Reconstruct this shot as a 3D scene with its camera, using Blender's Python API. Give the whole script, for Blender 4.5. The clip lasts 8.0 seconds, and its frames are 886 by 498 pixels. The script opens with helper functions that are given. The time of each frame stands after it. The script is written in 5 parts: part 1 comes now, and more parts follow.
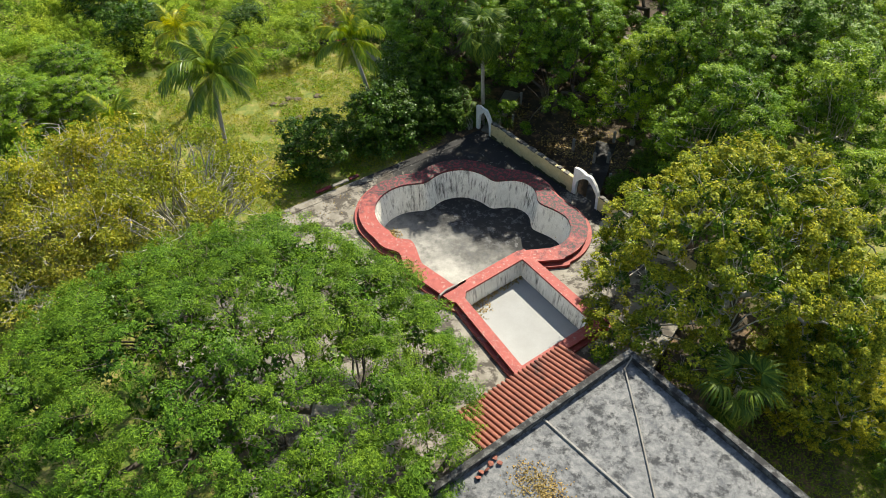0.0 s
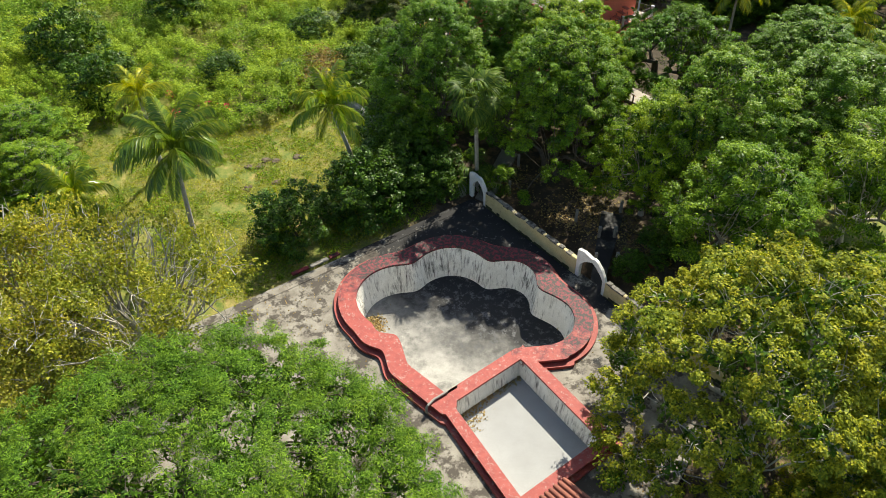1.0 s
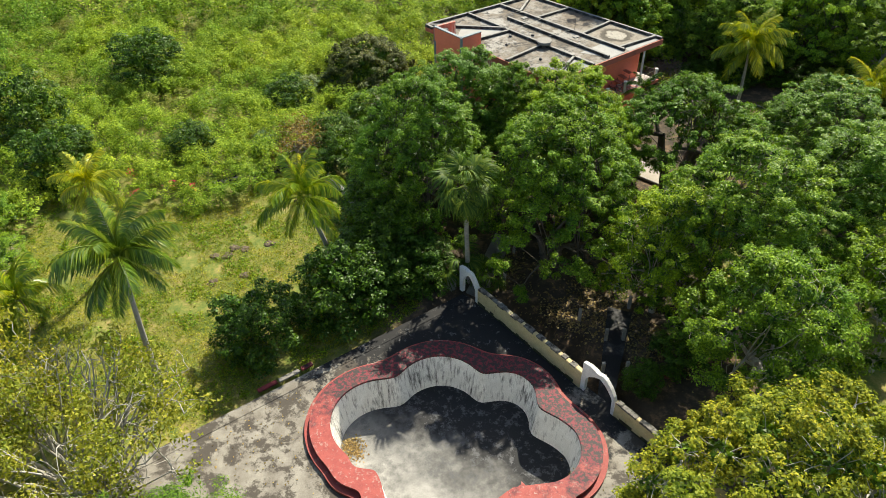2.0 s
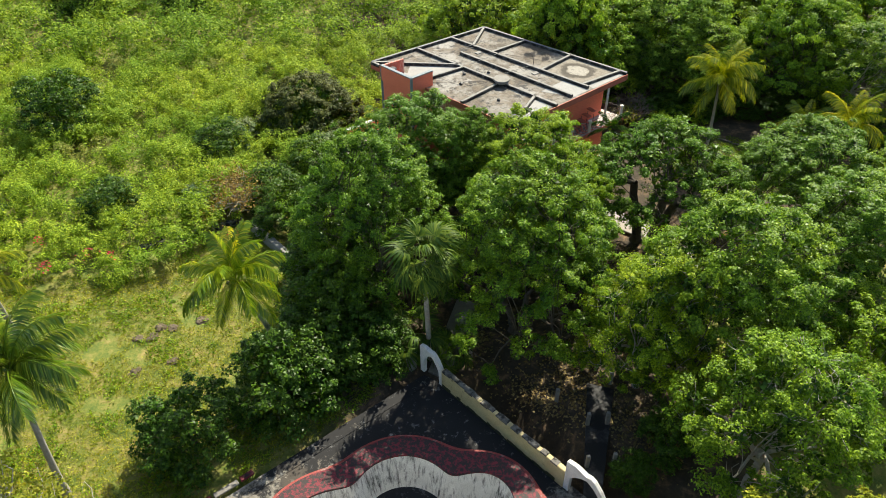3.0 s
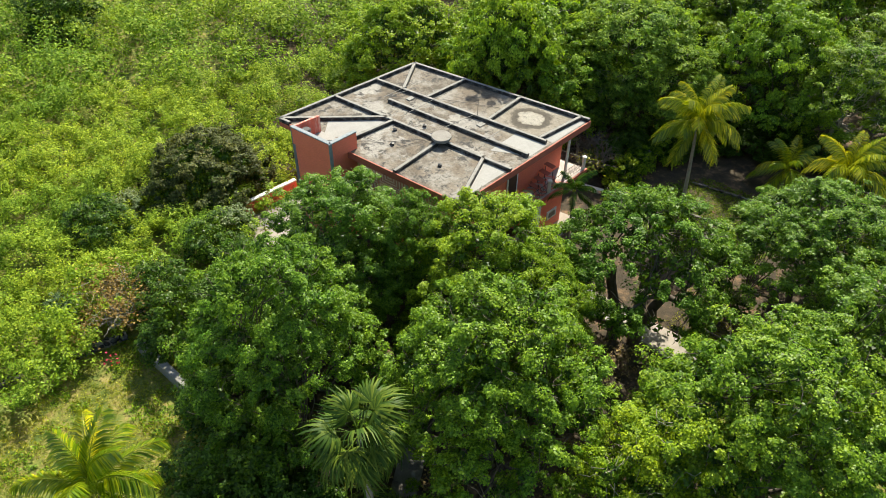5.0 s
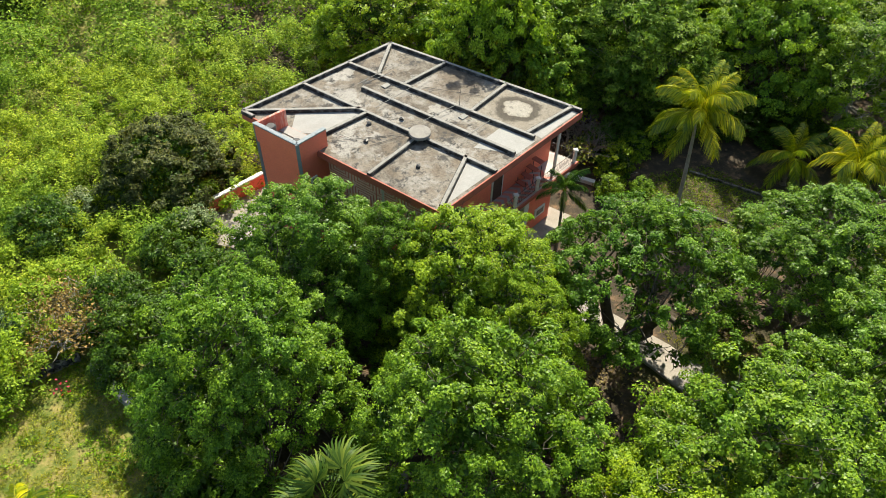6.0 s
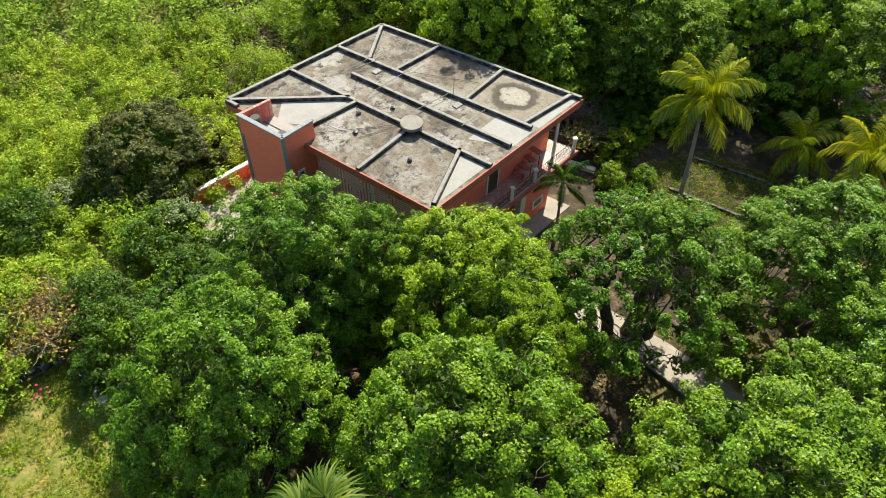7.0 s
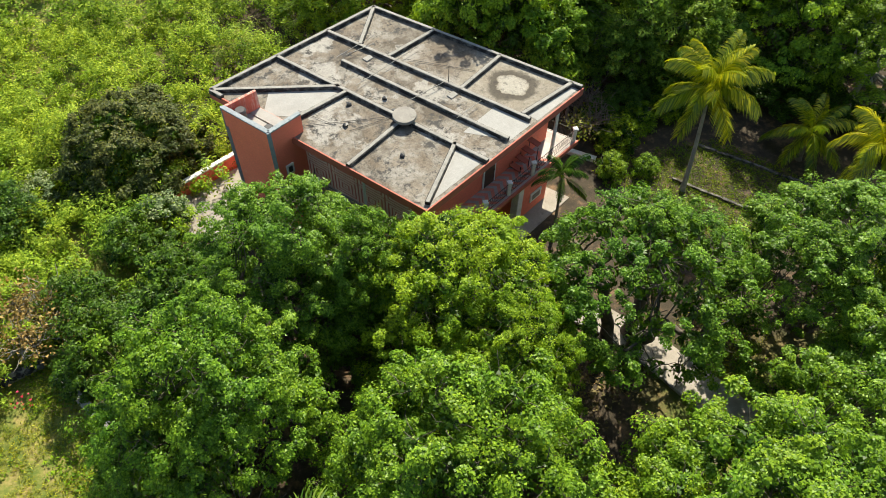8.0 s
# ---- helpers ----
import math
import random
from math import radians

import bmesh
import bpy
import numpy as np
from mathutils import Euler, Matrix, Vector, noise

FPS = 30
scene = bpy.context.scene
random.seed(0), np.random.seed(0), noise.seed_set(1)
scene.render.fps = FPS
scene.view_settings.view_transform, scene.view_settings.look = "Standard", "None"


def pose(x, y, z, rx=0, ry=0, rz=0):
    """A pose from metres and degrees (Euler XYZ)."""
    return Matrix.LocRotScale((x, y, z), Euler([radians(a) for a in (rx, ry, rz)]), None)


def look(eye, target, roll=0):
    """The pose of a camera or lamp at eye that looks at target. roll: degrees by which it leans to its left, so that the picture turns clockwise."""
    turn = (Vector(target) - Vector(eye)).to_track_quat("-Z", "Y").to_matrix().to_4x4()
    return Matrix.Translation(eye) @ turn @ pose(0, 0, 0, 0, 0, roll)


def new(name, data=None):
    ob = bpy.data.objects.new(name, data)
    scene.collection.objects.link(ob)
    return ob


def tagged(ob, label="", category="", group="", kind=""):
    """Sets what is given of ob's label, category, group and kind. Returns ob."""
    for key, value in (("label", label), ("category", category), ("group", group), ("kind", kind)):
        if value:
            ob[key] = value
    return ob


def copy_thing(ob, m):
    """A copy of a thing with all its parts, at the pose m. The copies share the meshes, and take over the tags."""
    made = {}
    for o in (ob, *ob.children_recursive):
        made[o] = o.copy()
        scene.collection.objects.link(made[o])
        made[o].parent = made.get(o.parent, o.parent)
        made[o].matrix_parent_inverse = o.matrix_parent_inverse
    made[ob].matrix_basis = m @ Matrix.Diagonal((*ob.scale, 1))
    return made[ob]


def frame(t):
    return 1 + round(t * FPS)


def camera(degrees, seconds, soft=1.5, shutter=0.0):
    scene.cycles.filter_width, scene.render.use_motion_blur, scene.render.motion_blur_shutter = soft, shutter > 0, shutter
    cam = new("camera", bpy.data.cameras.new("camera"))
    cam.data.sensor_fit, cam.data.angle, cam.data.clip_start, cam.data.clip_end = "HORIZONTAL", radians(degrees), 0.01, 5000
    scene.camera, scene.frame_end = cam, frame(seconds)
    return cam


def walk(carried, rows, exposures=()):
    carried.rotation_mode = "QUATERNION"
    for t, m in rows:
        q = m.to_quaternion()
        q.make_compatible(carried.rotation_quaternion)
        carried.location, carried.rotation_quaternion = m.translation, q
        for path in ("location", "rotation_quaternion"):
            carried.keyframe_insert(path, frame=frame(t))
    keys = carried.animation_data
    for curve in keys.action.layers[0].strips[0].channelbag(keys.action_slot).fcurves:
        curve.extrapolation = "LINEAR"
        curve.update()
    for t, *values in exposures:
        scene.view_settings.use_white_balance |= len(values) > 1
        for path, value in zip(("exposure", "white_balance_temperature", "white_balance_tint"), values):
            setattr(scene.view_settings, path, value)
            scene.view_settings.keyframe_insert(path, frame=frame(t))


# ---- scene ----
cam = camera(62.0, 8.0, soft=0.4)
PATH = [
    (0, (0.57, 0.706, 33.878), (0.576, 2.142, 32.486), -1.1),
    (0.5, (0.895, 4.187, 33.863), (0.903, 5.627, 32.475), -1.1),
    (1, (1.273, 7.984, 34.007), (1.284, 9.435, 32.63), -1.1),
    (1.5, (1.691, 11.775, 33.923), (1.704, 13.246, 32.568), -1.3),
    (2, (2.033, 15.284, 33.662), (2.056, 16.784, 32.339), -1.4),
    (2.2, (2.19, 16.854, 33.583), (2.219, 18.363, 32.27), -1.4),
    (3.3, (1.987, 23.683, 32.65), (2.181, 25.186, 31.345), 0.3),
    (3.5, (2.146, 25.014, 32.541), (2.348, 26.513, 31.233), 0.4),
    (4, (2.519, 28.01, 32.338), (2.734, 29.5, 31.022), 0.7),
    (4.5, (2.943, 30.989, 32.078), (3.217, 32.463, 30.755), 1.0),
    (5.8, (4.65, 38.284, 32.137), (4.988, 39.624, 30.691), 1.1),
    (6, (4.89, 38.957, 32.336), (5.225, 40.274, 30.869), 1.6),
    (6.5, (5.399, 40.049, 32.421), (5.723, 41.329, 30.919), 1.5),
    (7, (5.939, 41.195, 32.437), (6.25, 42.438, 30.901), 1.3),
    (7.5, (6.391, 42.277, 32.453), (6.691, 43.482, 30.885), 1.2),
    (8, (6.658, 43.363, 32.425), (6.956, 44.53, 30.828), 1.4),
]
walk(cam, [(t, look(eye, target, roll)) for t, eye, target, roll in PATH], [(0.0, 1.1, 7300, 5), (2.0, 1.1, 7300, 5), (4.0, 1.14, 7300, 5), (8.0, 1.1, 7300, 5)])


# ---- light ----
SUN_AZ, SUN_EL = 62.0, 45.5
world = bpy.data.worlds.new("world")
scene.world = world
world.use_nodes = True
wn = world.node_tree
sky = wn.nodes.new("ShaderNodeTexSky")
sky.sky_type = "NISHITA"
sky.sun_disc = False
sky.sun_elevation = radians(SUN_EL)
sky.sun_rotation = radians(90 - SUN_AZ)
wn.links.new(sky.outputs[0], wn.nodes["Background"].inputs["Color"])
wn.nodes["Background"].inputs["Strength"].default_value = 0.108
sun = new("sun", bpy.data.lights.new("sun", "SUN"))
sun.data.energy = 4.5
sun.data.angle = radians(0.53)
sun.data.color = (1.0, 0.96, 0.88)
sun.matrix_world = look((60 * math.cos(radians(SUN_AZ)), 60 * math.sin(radians(SUN_AZ)), 60 * math.tan(radians(SUN_EL))), (0, 0, 0))

# ---- materials ----


def mat(name, rough=0.8):
    m = bpy.data.materials.new(name)
    m.use_nodes = True
    b = m.node_tree.nodes["Principled BSDF"]
    b.inputs["Roughness"].default_value = rough
    return m, m.node_tree, b


def node(nt, kind, **sets):
    n = nt.nodes.new(kind)
    for k, val in sets.items():
        n.inputs[k.replace("_", " ")].default_value = val
    return n


def coords(nt, scale=(1, 1, 1)):
    g = nt.nodes.new("ShaderNodeNewGeometry")
    mp = nt.nodes.new("ShaderNodeMapping")
    mp.inputs["Scale"].default_value = scale
    nt.links.new(g.outputs["Position"], mp.inputs["Vector"])
    return mp.outputs[0]


def noise_at(nt, vec, scale, detail=6.0, rough=0.6):
    n = node(nt, "ShaderNodeTexNoise", Scale=scale, Detail=detail, Roughness=rough)
    nt.links.new(vec, n.inputs["Vector"])
    return n.outputs["Fac"]


def ramp(nt, fac, stops):
    r = nt.nodes.new("ShaderNodeValToRGB")
    e = r.color_ramp.elements
    while len(e) < len(stops):
        e.new(0.5)
    for el, (p, c) in zip(e, stops):
        el.position = p
        el.color = (*c, 1) if len(c) == 3 else c
    nt.links.new(fac, r.inputs[0])
    return r.outputs[0]


def mixc(nt, fac, a, b, how="MIX"):
    m = nt.nodes.new("ShaderNodeMix")
    m.data_type = "RGBA"
    m.blend_type = how
    for sock, val in ((m.inputs[0], fac), (m.inputs[6], a), (m.inputs[7], b)):
        if hasattr(val, "is_linked"):
            nt.links.new(val, sock)
        else:
            sock.default_value = val if not isinstance(val, tuple) else (*val, 1)
    return m.outputs[2]


def step(nt, fac, lo, hi):
    m = nt.nodes.new("ShaderNodeMapRange")
    m.inputs[1].default_value, m.inputs[2].default_value = lo, hi
    nt.links.new(fac, m.inputs[0])
    return m.outputs[0]


def maths(nt, op, a, b=None):
    m = nt.nodes.new("ShaderNodeMath")
    m.operation = op
    for sock, val in zip(m.inputs, (a, b)):
        if val is None:
            continue
        if hasattr(val, "is_linked"):
            nt.links.new(val, sock)
        else:
            sock.default_value = val
    return m.outputs[0]


def bump(nt, b, fac, strength=0.3, dist=0.02):
    n = node(nt, "ShaderNodeBump", Strength=strength, Distance=dist)
    nt.links.new(fac, n.inputs["Height"])
    nt.links.new(n.outputs[0], b.inputs["Normal"])


def leaf_mat(name, dark, mid, light, through_light=0.38, rough=0.45, patch=0.35, gloss=0.2):
    """Leaf: each leaf its own tint, whole patches of a crown tinted at a larger scale, light shining through."""
    m, nt, b = mat(name, rough)
    g = nt.nodes.new("ShaderNodeNewGeometry")
    col = ramp(nt, g.outputs["Random Per Island"], [(0.0, dark), (0.5, mid), (1.0, light)])
    big = noise_at(nt, coords(nt), patch, 3)
    tint = ramp(nt, big, [(0.3, (0.7, 0.84, 0.7)), (0.7, (1.25, 1.12, 0.85))])
    col = mixc(nt, 1.0, col, tint, "MULTIPLY")
    own = nt.nodes.new("ShaderNodeObjectInfo")
    col = mixc(nt, 1.0, col, ramp(nt, own.outputs["Random"], [(0.0, (0.85, 0.9, 1.0)), (0.5, (1.0, 1.0, 1.0)), (1.0, (1.22, 1.1, 0.9))]), "MULTIPLY")
    nt.links.new(col, b.inputs["Base Color"])
    b.inputs["Specular IOR Level"].default_value = gloss
    tr = nt.nodes.new("ShaderNodeBsdfTranslucent")
    yel = mixc(nt, 1.0, col, (1.25, 1.2, 0.45), "MULTIPLY")
    nt.links.new(yel, tr.inputs["Color"])
    mx = nt.nodes.new("ShaderNodeMixShader")
    mx.inputs[0].default_value = through_light
    out = nt.nodes["Material Output"]
    nt.links.new(b.outputs[0], mx.inputs[1])
    nt.links.new(tr.outputs[0], mx.inputs[2])
    nt.links.new(mx.outputs[0], out.inputs["Surface"])
    return m


def stained(name, light, dark, black, stain=0.5, scale=0.6, rough=0.85, streak=False, grain=18.0, bumps=0.25):
    """Weathered mineral surface: two tones, black mould in patches or vertical runs, fine grain."""
    m, nt, b = mat(name, rough)
    v = coords(nt)
    base = ramp(nt, noise_at(nt, v, scale * 1.7, 8, 0.65), [(0.3, dark), (0.68, light)])
    if streak:
        sv = coords(nt, (1, 1, 0.09))
        run = noise_at(nt, sv, 6.0, 6, 0.7)
        spot = noise_at(nt, v, 0.5, 3)
        f = step(nt, maths(nt, "ADD", run, maths(nt, "MULTIPLY", spot, 0.35)), stain + 0.17, stain + 0.36)
    else:
        f = step(nt, noise_at(nt, v, scale, 10, 0.68), stain, stain + 0.13)
    col = mixc(nt, f, base, black)
    fine = noise_at(nt, v, grain, 4, 0.7)
    col = mixc(nt, 1.0, col, ramp(nt, fine, [(0.3, (0.8, 0.8, 0.8)), (0.7, (1.1, 1.1, 1.1))]), "MULTIPLY")
    nt.links.new(col, b.inputs["Base Color"])
    bump(nt, b, fine, bumps, 0.01)
    return m


M_leaf_big = leaf_mat("leaf_ficus", (0.045, 0.108, 0.011), (0.112, 0.23, 0.02), (0.225, 0.37, 0.036), 0.33, 0.42)
M_leaf_lime = leaf_mat("leaf_lime", (0.09, 0.165, 0.01), (0.185, 0.31, 0.018), (0.34, 0.47, 0.032), 0.38, 0.45)
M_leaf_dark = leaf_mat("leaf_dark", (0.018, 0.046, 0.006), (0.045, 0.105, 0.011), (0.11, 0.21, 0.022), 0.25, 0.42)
M_leaf_wood = leaf_mat("leaf_woodland", (0.08, 0.16, 0.016), (0.19, 0.33, 0.03), (0.33, 0.49, 0.05), 0.46, 0.45)
M_leaf_feather = leaf_mat("leaf_feathery", (0.032, 0.075, 0.012), (0.095, 0.185, 0.021), (0.21, 0.34, 0.036), 0.28, 0.6, 0.35, 0.1)
M_leaf_plume = leaf_mat("leaf_plume", (0.07, 0.14, 0.028), (0.16, 0.285, 0.05), (0.29, 0.44, 0.085), 0.42, 0.5, 0.25, 0.15)
M_leaf_yellow = leaf_mat("leaf_yellowing", (0.085, 0.12, 0.018), (0.22, 0.26, 0.032), (0.47, 0.45, 0.05), 0.42, 0.5, 0.35, 0.12)
M_leaf_shrub = leaf_mat("leaf_shrub", (0.085, 0.155, 0.02), (0.205, 0.325, 0.036), (0.42, 0.53, 0.08), 0.4, 0.55, 0.12, 0.1)
M_leaf_palm = leaf_mat("leaf_palm", (0.078, 0.156, 0.0104), (0.17, 0.26, 0.013), (0.36, 0.39, 0.02), 0.36, 0.3, 0.35, 0.5)
M_leaf_palm_gold = leaf_mat("leaf_palm_golden", (0.12, 0.18, 0.012), (0.3, 0.34, 0.018), (0.56, 0.52, 0.03), 0.38, 0.3, 0.35, 0.5)
M_leaf_fan = leaf_mat("leaf_fan_palm", (0.022, 0.055, 0.012), (0.05, 0.1, 0.018), (0.13, 0.18, 0.03), 0.25, 0.5, 0.35, 0.12)
M_leaf_dull = leaf_mat("leaf_dull", (0.13, 0.165, 0.03), (0.25, 0.275, 0.06), (0.42, 0.4, 0.13), 0.4, 0.6)
M_leaf_olive = leaf_mat("leaf_olive", (0.11, 0.14, 0.025), (0.24, 0.265, 0.045), (0.44, 0.43, 0.09), 0.42, 0.55, 0.35, 0.1)
M_leaf_light = leaf_mat("leaf_light_green", (0.065, 0.13, 0.01), (0.15, 0.265, 0.017), (0.3, 0.44, 0.03), 0.34, 0.48)
M_leaf_palm_deep = leaf_mat("leaf_palm_deep", (0.06, 0.12, 0.014), (0.11, 0.19, 0.018), (0.25, 0.3, 0.03), 0.34, 0.28, 0.35, 0.5)
M_grass = leaf_mat("grass_blades", (0.1, 0.145, 0.014), (0.235, 0.27, 0.028), (0.4, 0.41, 0.07), 0.32, 0.6, 0.3, 0.1)
M_leaf_dry = leaf_mat("leaf_dry", (0.14, 0.095, 0.045), (0.25, 0.18, 0.09), (0.38, 0.29, 0.16), 0.25, 0.7)
M_petal = leaf_mat("petal_magenta", (0.5, 0.03, 0.12), (0.6, 0.04, 0.16), (0.7, 0.08, 0.05), 0.3, 0.6)
M_bark = stained("bark", (0.216, 0.187, 0.151), (0.115, 0.0936, 0.072), (0.036, 0.0324, 0.0288), 0.55, 2.0, 0.9, grain=9)
M_bark_dark = stained("bark_dark", (0.115, 0.0936, 0.072), (0.0576, 0.0468, 0.036), (0.0216, 0.0202, 0.018), 0.55, 2.0, 0.9, grain=9)
M_bark_pale = stained("bark_pale", (0.374, 0.346, 0.295), (0.245, 0.216, 0.18), (0.0864, 0.072, 0.0648), 0.6, 2.0, 0.9, grain=9)
M_bark_grey = stained("bark_grey", (0.4, 0.375, 0.33), (0.29, 0.27, 0.23), (0.15, 0.13, 0.11), 0.62, 2.0, 0.9, grain=9)
M_concrete_pale = stained("concrete_roof", (0.255, 0.242, 0.219), (0.159, 0.142, 0.123), (0.0319, 0.0297, 0.0274), 0.6, 0.45)
M_mould_shade = stained("mould_shade_concrete", (0.17, 0.17, 0.165), (0.05, 0.05, 0.05), (0.012, 0.012, 0.013), 0.4, 2.2)
M_smooth_screed = stained("smooth_screed", (0.31, 0.305, 0.29), (0.26, 0.254, 0.24), (0.1, 0.095, 0.09), 0.66, 0.8)
# Blotches stand for mould and for dappled tree shade on this roof.
M_annex_roof = stained("mould_dapple_screed", (0.215, 0.215, 0.215), (0.065, 0.07, 0.079), (0.025, 0.027, 0.031), 0.49, 1.9)
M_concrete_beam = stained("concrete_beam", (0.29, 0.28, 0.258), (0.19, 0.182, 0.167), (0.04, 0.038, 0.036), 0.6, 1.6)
M_pool_wall = stained("pool_plaster", (0.82, 0.81, 0.77), (0.68, 0.66, 0.61), (0.09, 0.085, 0.08), 0.505, 0.9, 0.8, True)
M_pool_floor_clean = stained("pool_floor_clean", (0.3, 0.305, 0.31), (0.255, 0.258, 0.26), (0.17, 0.145, 0.11), 0.72, 0.6)
M_red = stained("red_paint_worn", (0.31, 0.054, 0.0432), (0.216, 0.0288, 0.0252), (0.259, 0.223, 0.194), 0.56, 1.5, 0.7, grain=12)
M_red_dark = stained("red_paint_mouldy", (0.216, 0.0216, 0.0288), (0.144, 0.0144, 0.0216), (0.0216, 0.018, 0.018), 0.47, 1.5, 0.75, grain=12)
M_deck = stained("deck_concrete", (0.237, 0.224, 0.191), (0.15, 0.137, 0.119), (0.0365, 0.0342, 0.0297), 0.52, 0.55)
M_deck_black = stained("deck_mouldy", (0.0828, 0.0828, 0.0828), (0.0259, 0.0259, 0.0259), (0.00727, 0.00727, 0.00828), 0.4, 0.5)
M_yellow_wall = stained("yellow_limewash", (0.6, 0.5, 0.27), (0.5, 0.4, 0.2), (0.1, 0.08, 0.045), 0.6, 1.4)
M_white_wash = stained("white_limewash", (0.78, 0.77, 0.74), (0.62, 0.61, 0.58), (0.16, 0.15, 0.14), 0.62, 1.6)
M_orange = stained("orange_paint", (0.9, 0.215, 0.13), (0.84, 0.185, 0.11), (0.74, 0.38, 0.28), 0.66, 0.8, 0.7)
M_orange_dark = stained("orange_fascia", (0.46, 0.13, 0.085), (0.36, 0.095, 0.065), (0.12, 0.07, 0.05), 0.6, 1.2, 0.8)
M_blue_grey = stained("pale_blue_trim", (0.26, 0.295, 0.315), (0.19, 0.22, 0.24), (0.1, 0.1, 0.1), 0.58, 2.5)
M_tile = stained("clay_tile", (0.259, 0.0864, 0.054), (0.173, 0.054, 0.036), (0.0432, 0.0252, 0.0216), 0.56, 1.2, 0.8, grain=12)
M_litter = stained("dug_earth", (0.15, 0.115, 0.075), (0.075, 0.055, 0.036), (0.05, 0.035, 0.02), 0.52, 3.0, 0.95, grain=30)
M_path = stained("path_concrete", (0.36, 0.325, 0.28), (0.27, 0.235, 0.195), (0.0915, 0.0729, 0.0547), 0.62, 0.9)
M_iron = stained("wrought_iron", (0.05, 0.045, 0.045), (0.03, 0.028, 0.028), (0.1, 0.05, 0.03), 0.65, 4.0, 0.6)
M_black_plastic = stained("black_plastic", (0.03, 0.03, 0.032), (0.02, 0.02, 0.022), (0.1, 0.1, 0.1), 0.75, 3.0, 0.5)


def ground_material():
    m, nt, b = mat("ground_earth_and_grass", 0.95)
    v = coords(nt)
    litter = ramp(nt, noise_at(nt, v, 1.3, 10, 0.7), [(0.3, (0.025, 0.02, 0.012)), (0.52, (0.055, 0.04, 0.024)), (0.7, (0.22, 0.135, 0.075))])
    grass = ramp(nt, noise_at(nt, v, 1.1, 12, 0.8), [(0.38, (0.06, 0.105, 0.014)), (0.49, (0.14, 0.16, 0.026)), (0.62, (0.28, 0.22, 0.075))])
    sep = nt.nodes.new("ShaderNodeSeparateXYZ")
    nt.links.new(v, sep.inputs[0])
    wob = maths(nt, "MULTIPLY", noise_at(nt, v, 0.25, 4), 6.0)
    west = step(nt, maths(nt, "ADD", sep.outputs[0], wob), 2.5, -1.5)
    east = step(nt, maths(nt, "ADD", sep.outputs[0], wob), 22.5, 25.0)
    east = maths(nt, "MULTIPLY", east, step(nt, maths(nt, "ADD", sep.outputs[1], wob), 62.0, 58.0))
    col = mixc(nt, maths(nt, "MAXIMUM", west, east), litter, grass)
    nt.links.new(col, b.inputs["Base Color"])
    bump(nt, b, noise_at(nt, v, 7.0, 8, 0.7), 0.6, 0.06)
    return m


M_ground = ground_material()

# ---- building helpers ----


def mesh_np(name, verts, faces, smooth=False):
    """Mesh from arrays; all faces have the same number of corners."""
    verts, faces = np.asarray(verts, dtype=np.float32), np.asarray(faces, dtype=np.int32)
    me = bpy.data.meshes.new(name)
    k = faces.shape[1]
    me.vertices.add(len(verts))
    me.vertices.foreach_set("co", verts.ravel())
    me.loops.add(faces.size)
    me.loops.foreach_set("vertex_index", faces.ravel())
    me.polygons.add(len(faces))
    me.polygons.foreach_set("loop_start", np.arange(0, faces.size, k, dtype=np.int32))
    me.polygons.foreach_set("loop_total", np.full(len(faces), k, dtype=np.int32))
    if smooth:
        me.polygons.foreach_set("use_smooth", np.ones(len(faces), dtype=bool))
    me.update(calc_edges=True)
    return me


def part(name, data, material, parent=None, label="", m=None):
    """Links a bmesh or a mesh as one object under a thing or a part."""
    if isinstance(data, bmesh.types.BMesh):
        me = bpy.data.meshes.new(name)
        bmesh.ops.recalc_face_normals(data, faces=data.faces)
        data.to_mesh(me)
        data.free()
        data = me
    if material is not None and not data.materials:
        data.materials.append(material)
    ob = new(name, data)
    if parent is not None:
        ob.parent = parent
    if m is not None:
        ob.matrix_basis = m
    if label:
        tagged(ob, label)
    return ob


def thing(name, m, label, category, group="", kind=""):
    ob = new(name)
    ob.matrix_basis = m
    return tagged(ob, label, category, group, kind)


def prism(bm, pts, z0, z1, bevel=0.0):
    """Upright block over a plan outline."""
    lo = [bm.verts.new((x, y, z0)) for x, y in pts]
    hi = [bm.verts.new((x, y, z1)) for x, y in pts]
    n = len(pts)
    fs = [bm.faces.new(hi), bm.faces.new(lo[::-1])]
    fs += [bm.faces.new((lo[i], lo[(i + 1) % n], hi[(i + 1) % n], hi[i])) for i in range(n)]
    if bevel:
        bmesh.ops.bevel(bm, geom=[e for e in {e for f in fs[:1] for e in f.edges}], offset=bevel, segments=2, affect="EDGES")
    return bm


def bar(bm, a, b, width, z0, z1, bevel=0.0):
    """Upright block along a plan line from a to b."""
    a, b = Vector(a[:2]), Vector(b[:2])
    d = (b - a).normalized()
    n = Vector((-d.y, d.x)) * width / 2
    return prism(bm, [a - n, b - n, b + n, a + n], z0, z1, bevel)


def box(bm, sx, sy, sz, at=(0, 0, 0), bevel=0.0):
    return prism(bm, [(at[0] - sx / 2, at[1] - sy / 2), (at[0] + sx / 2, at[1] - sy / 2), (at[0] + sx / 2, at[1] + sy / 2), (at[0] - sx / 2, at[1] + sy / 2)], at[2], at[2] + sz, bevel)


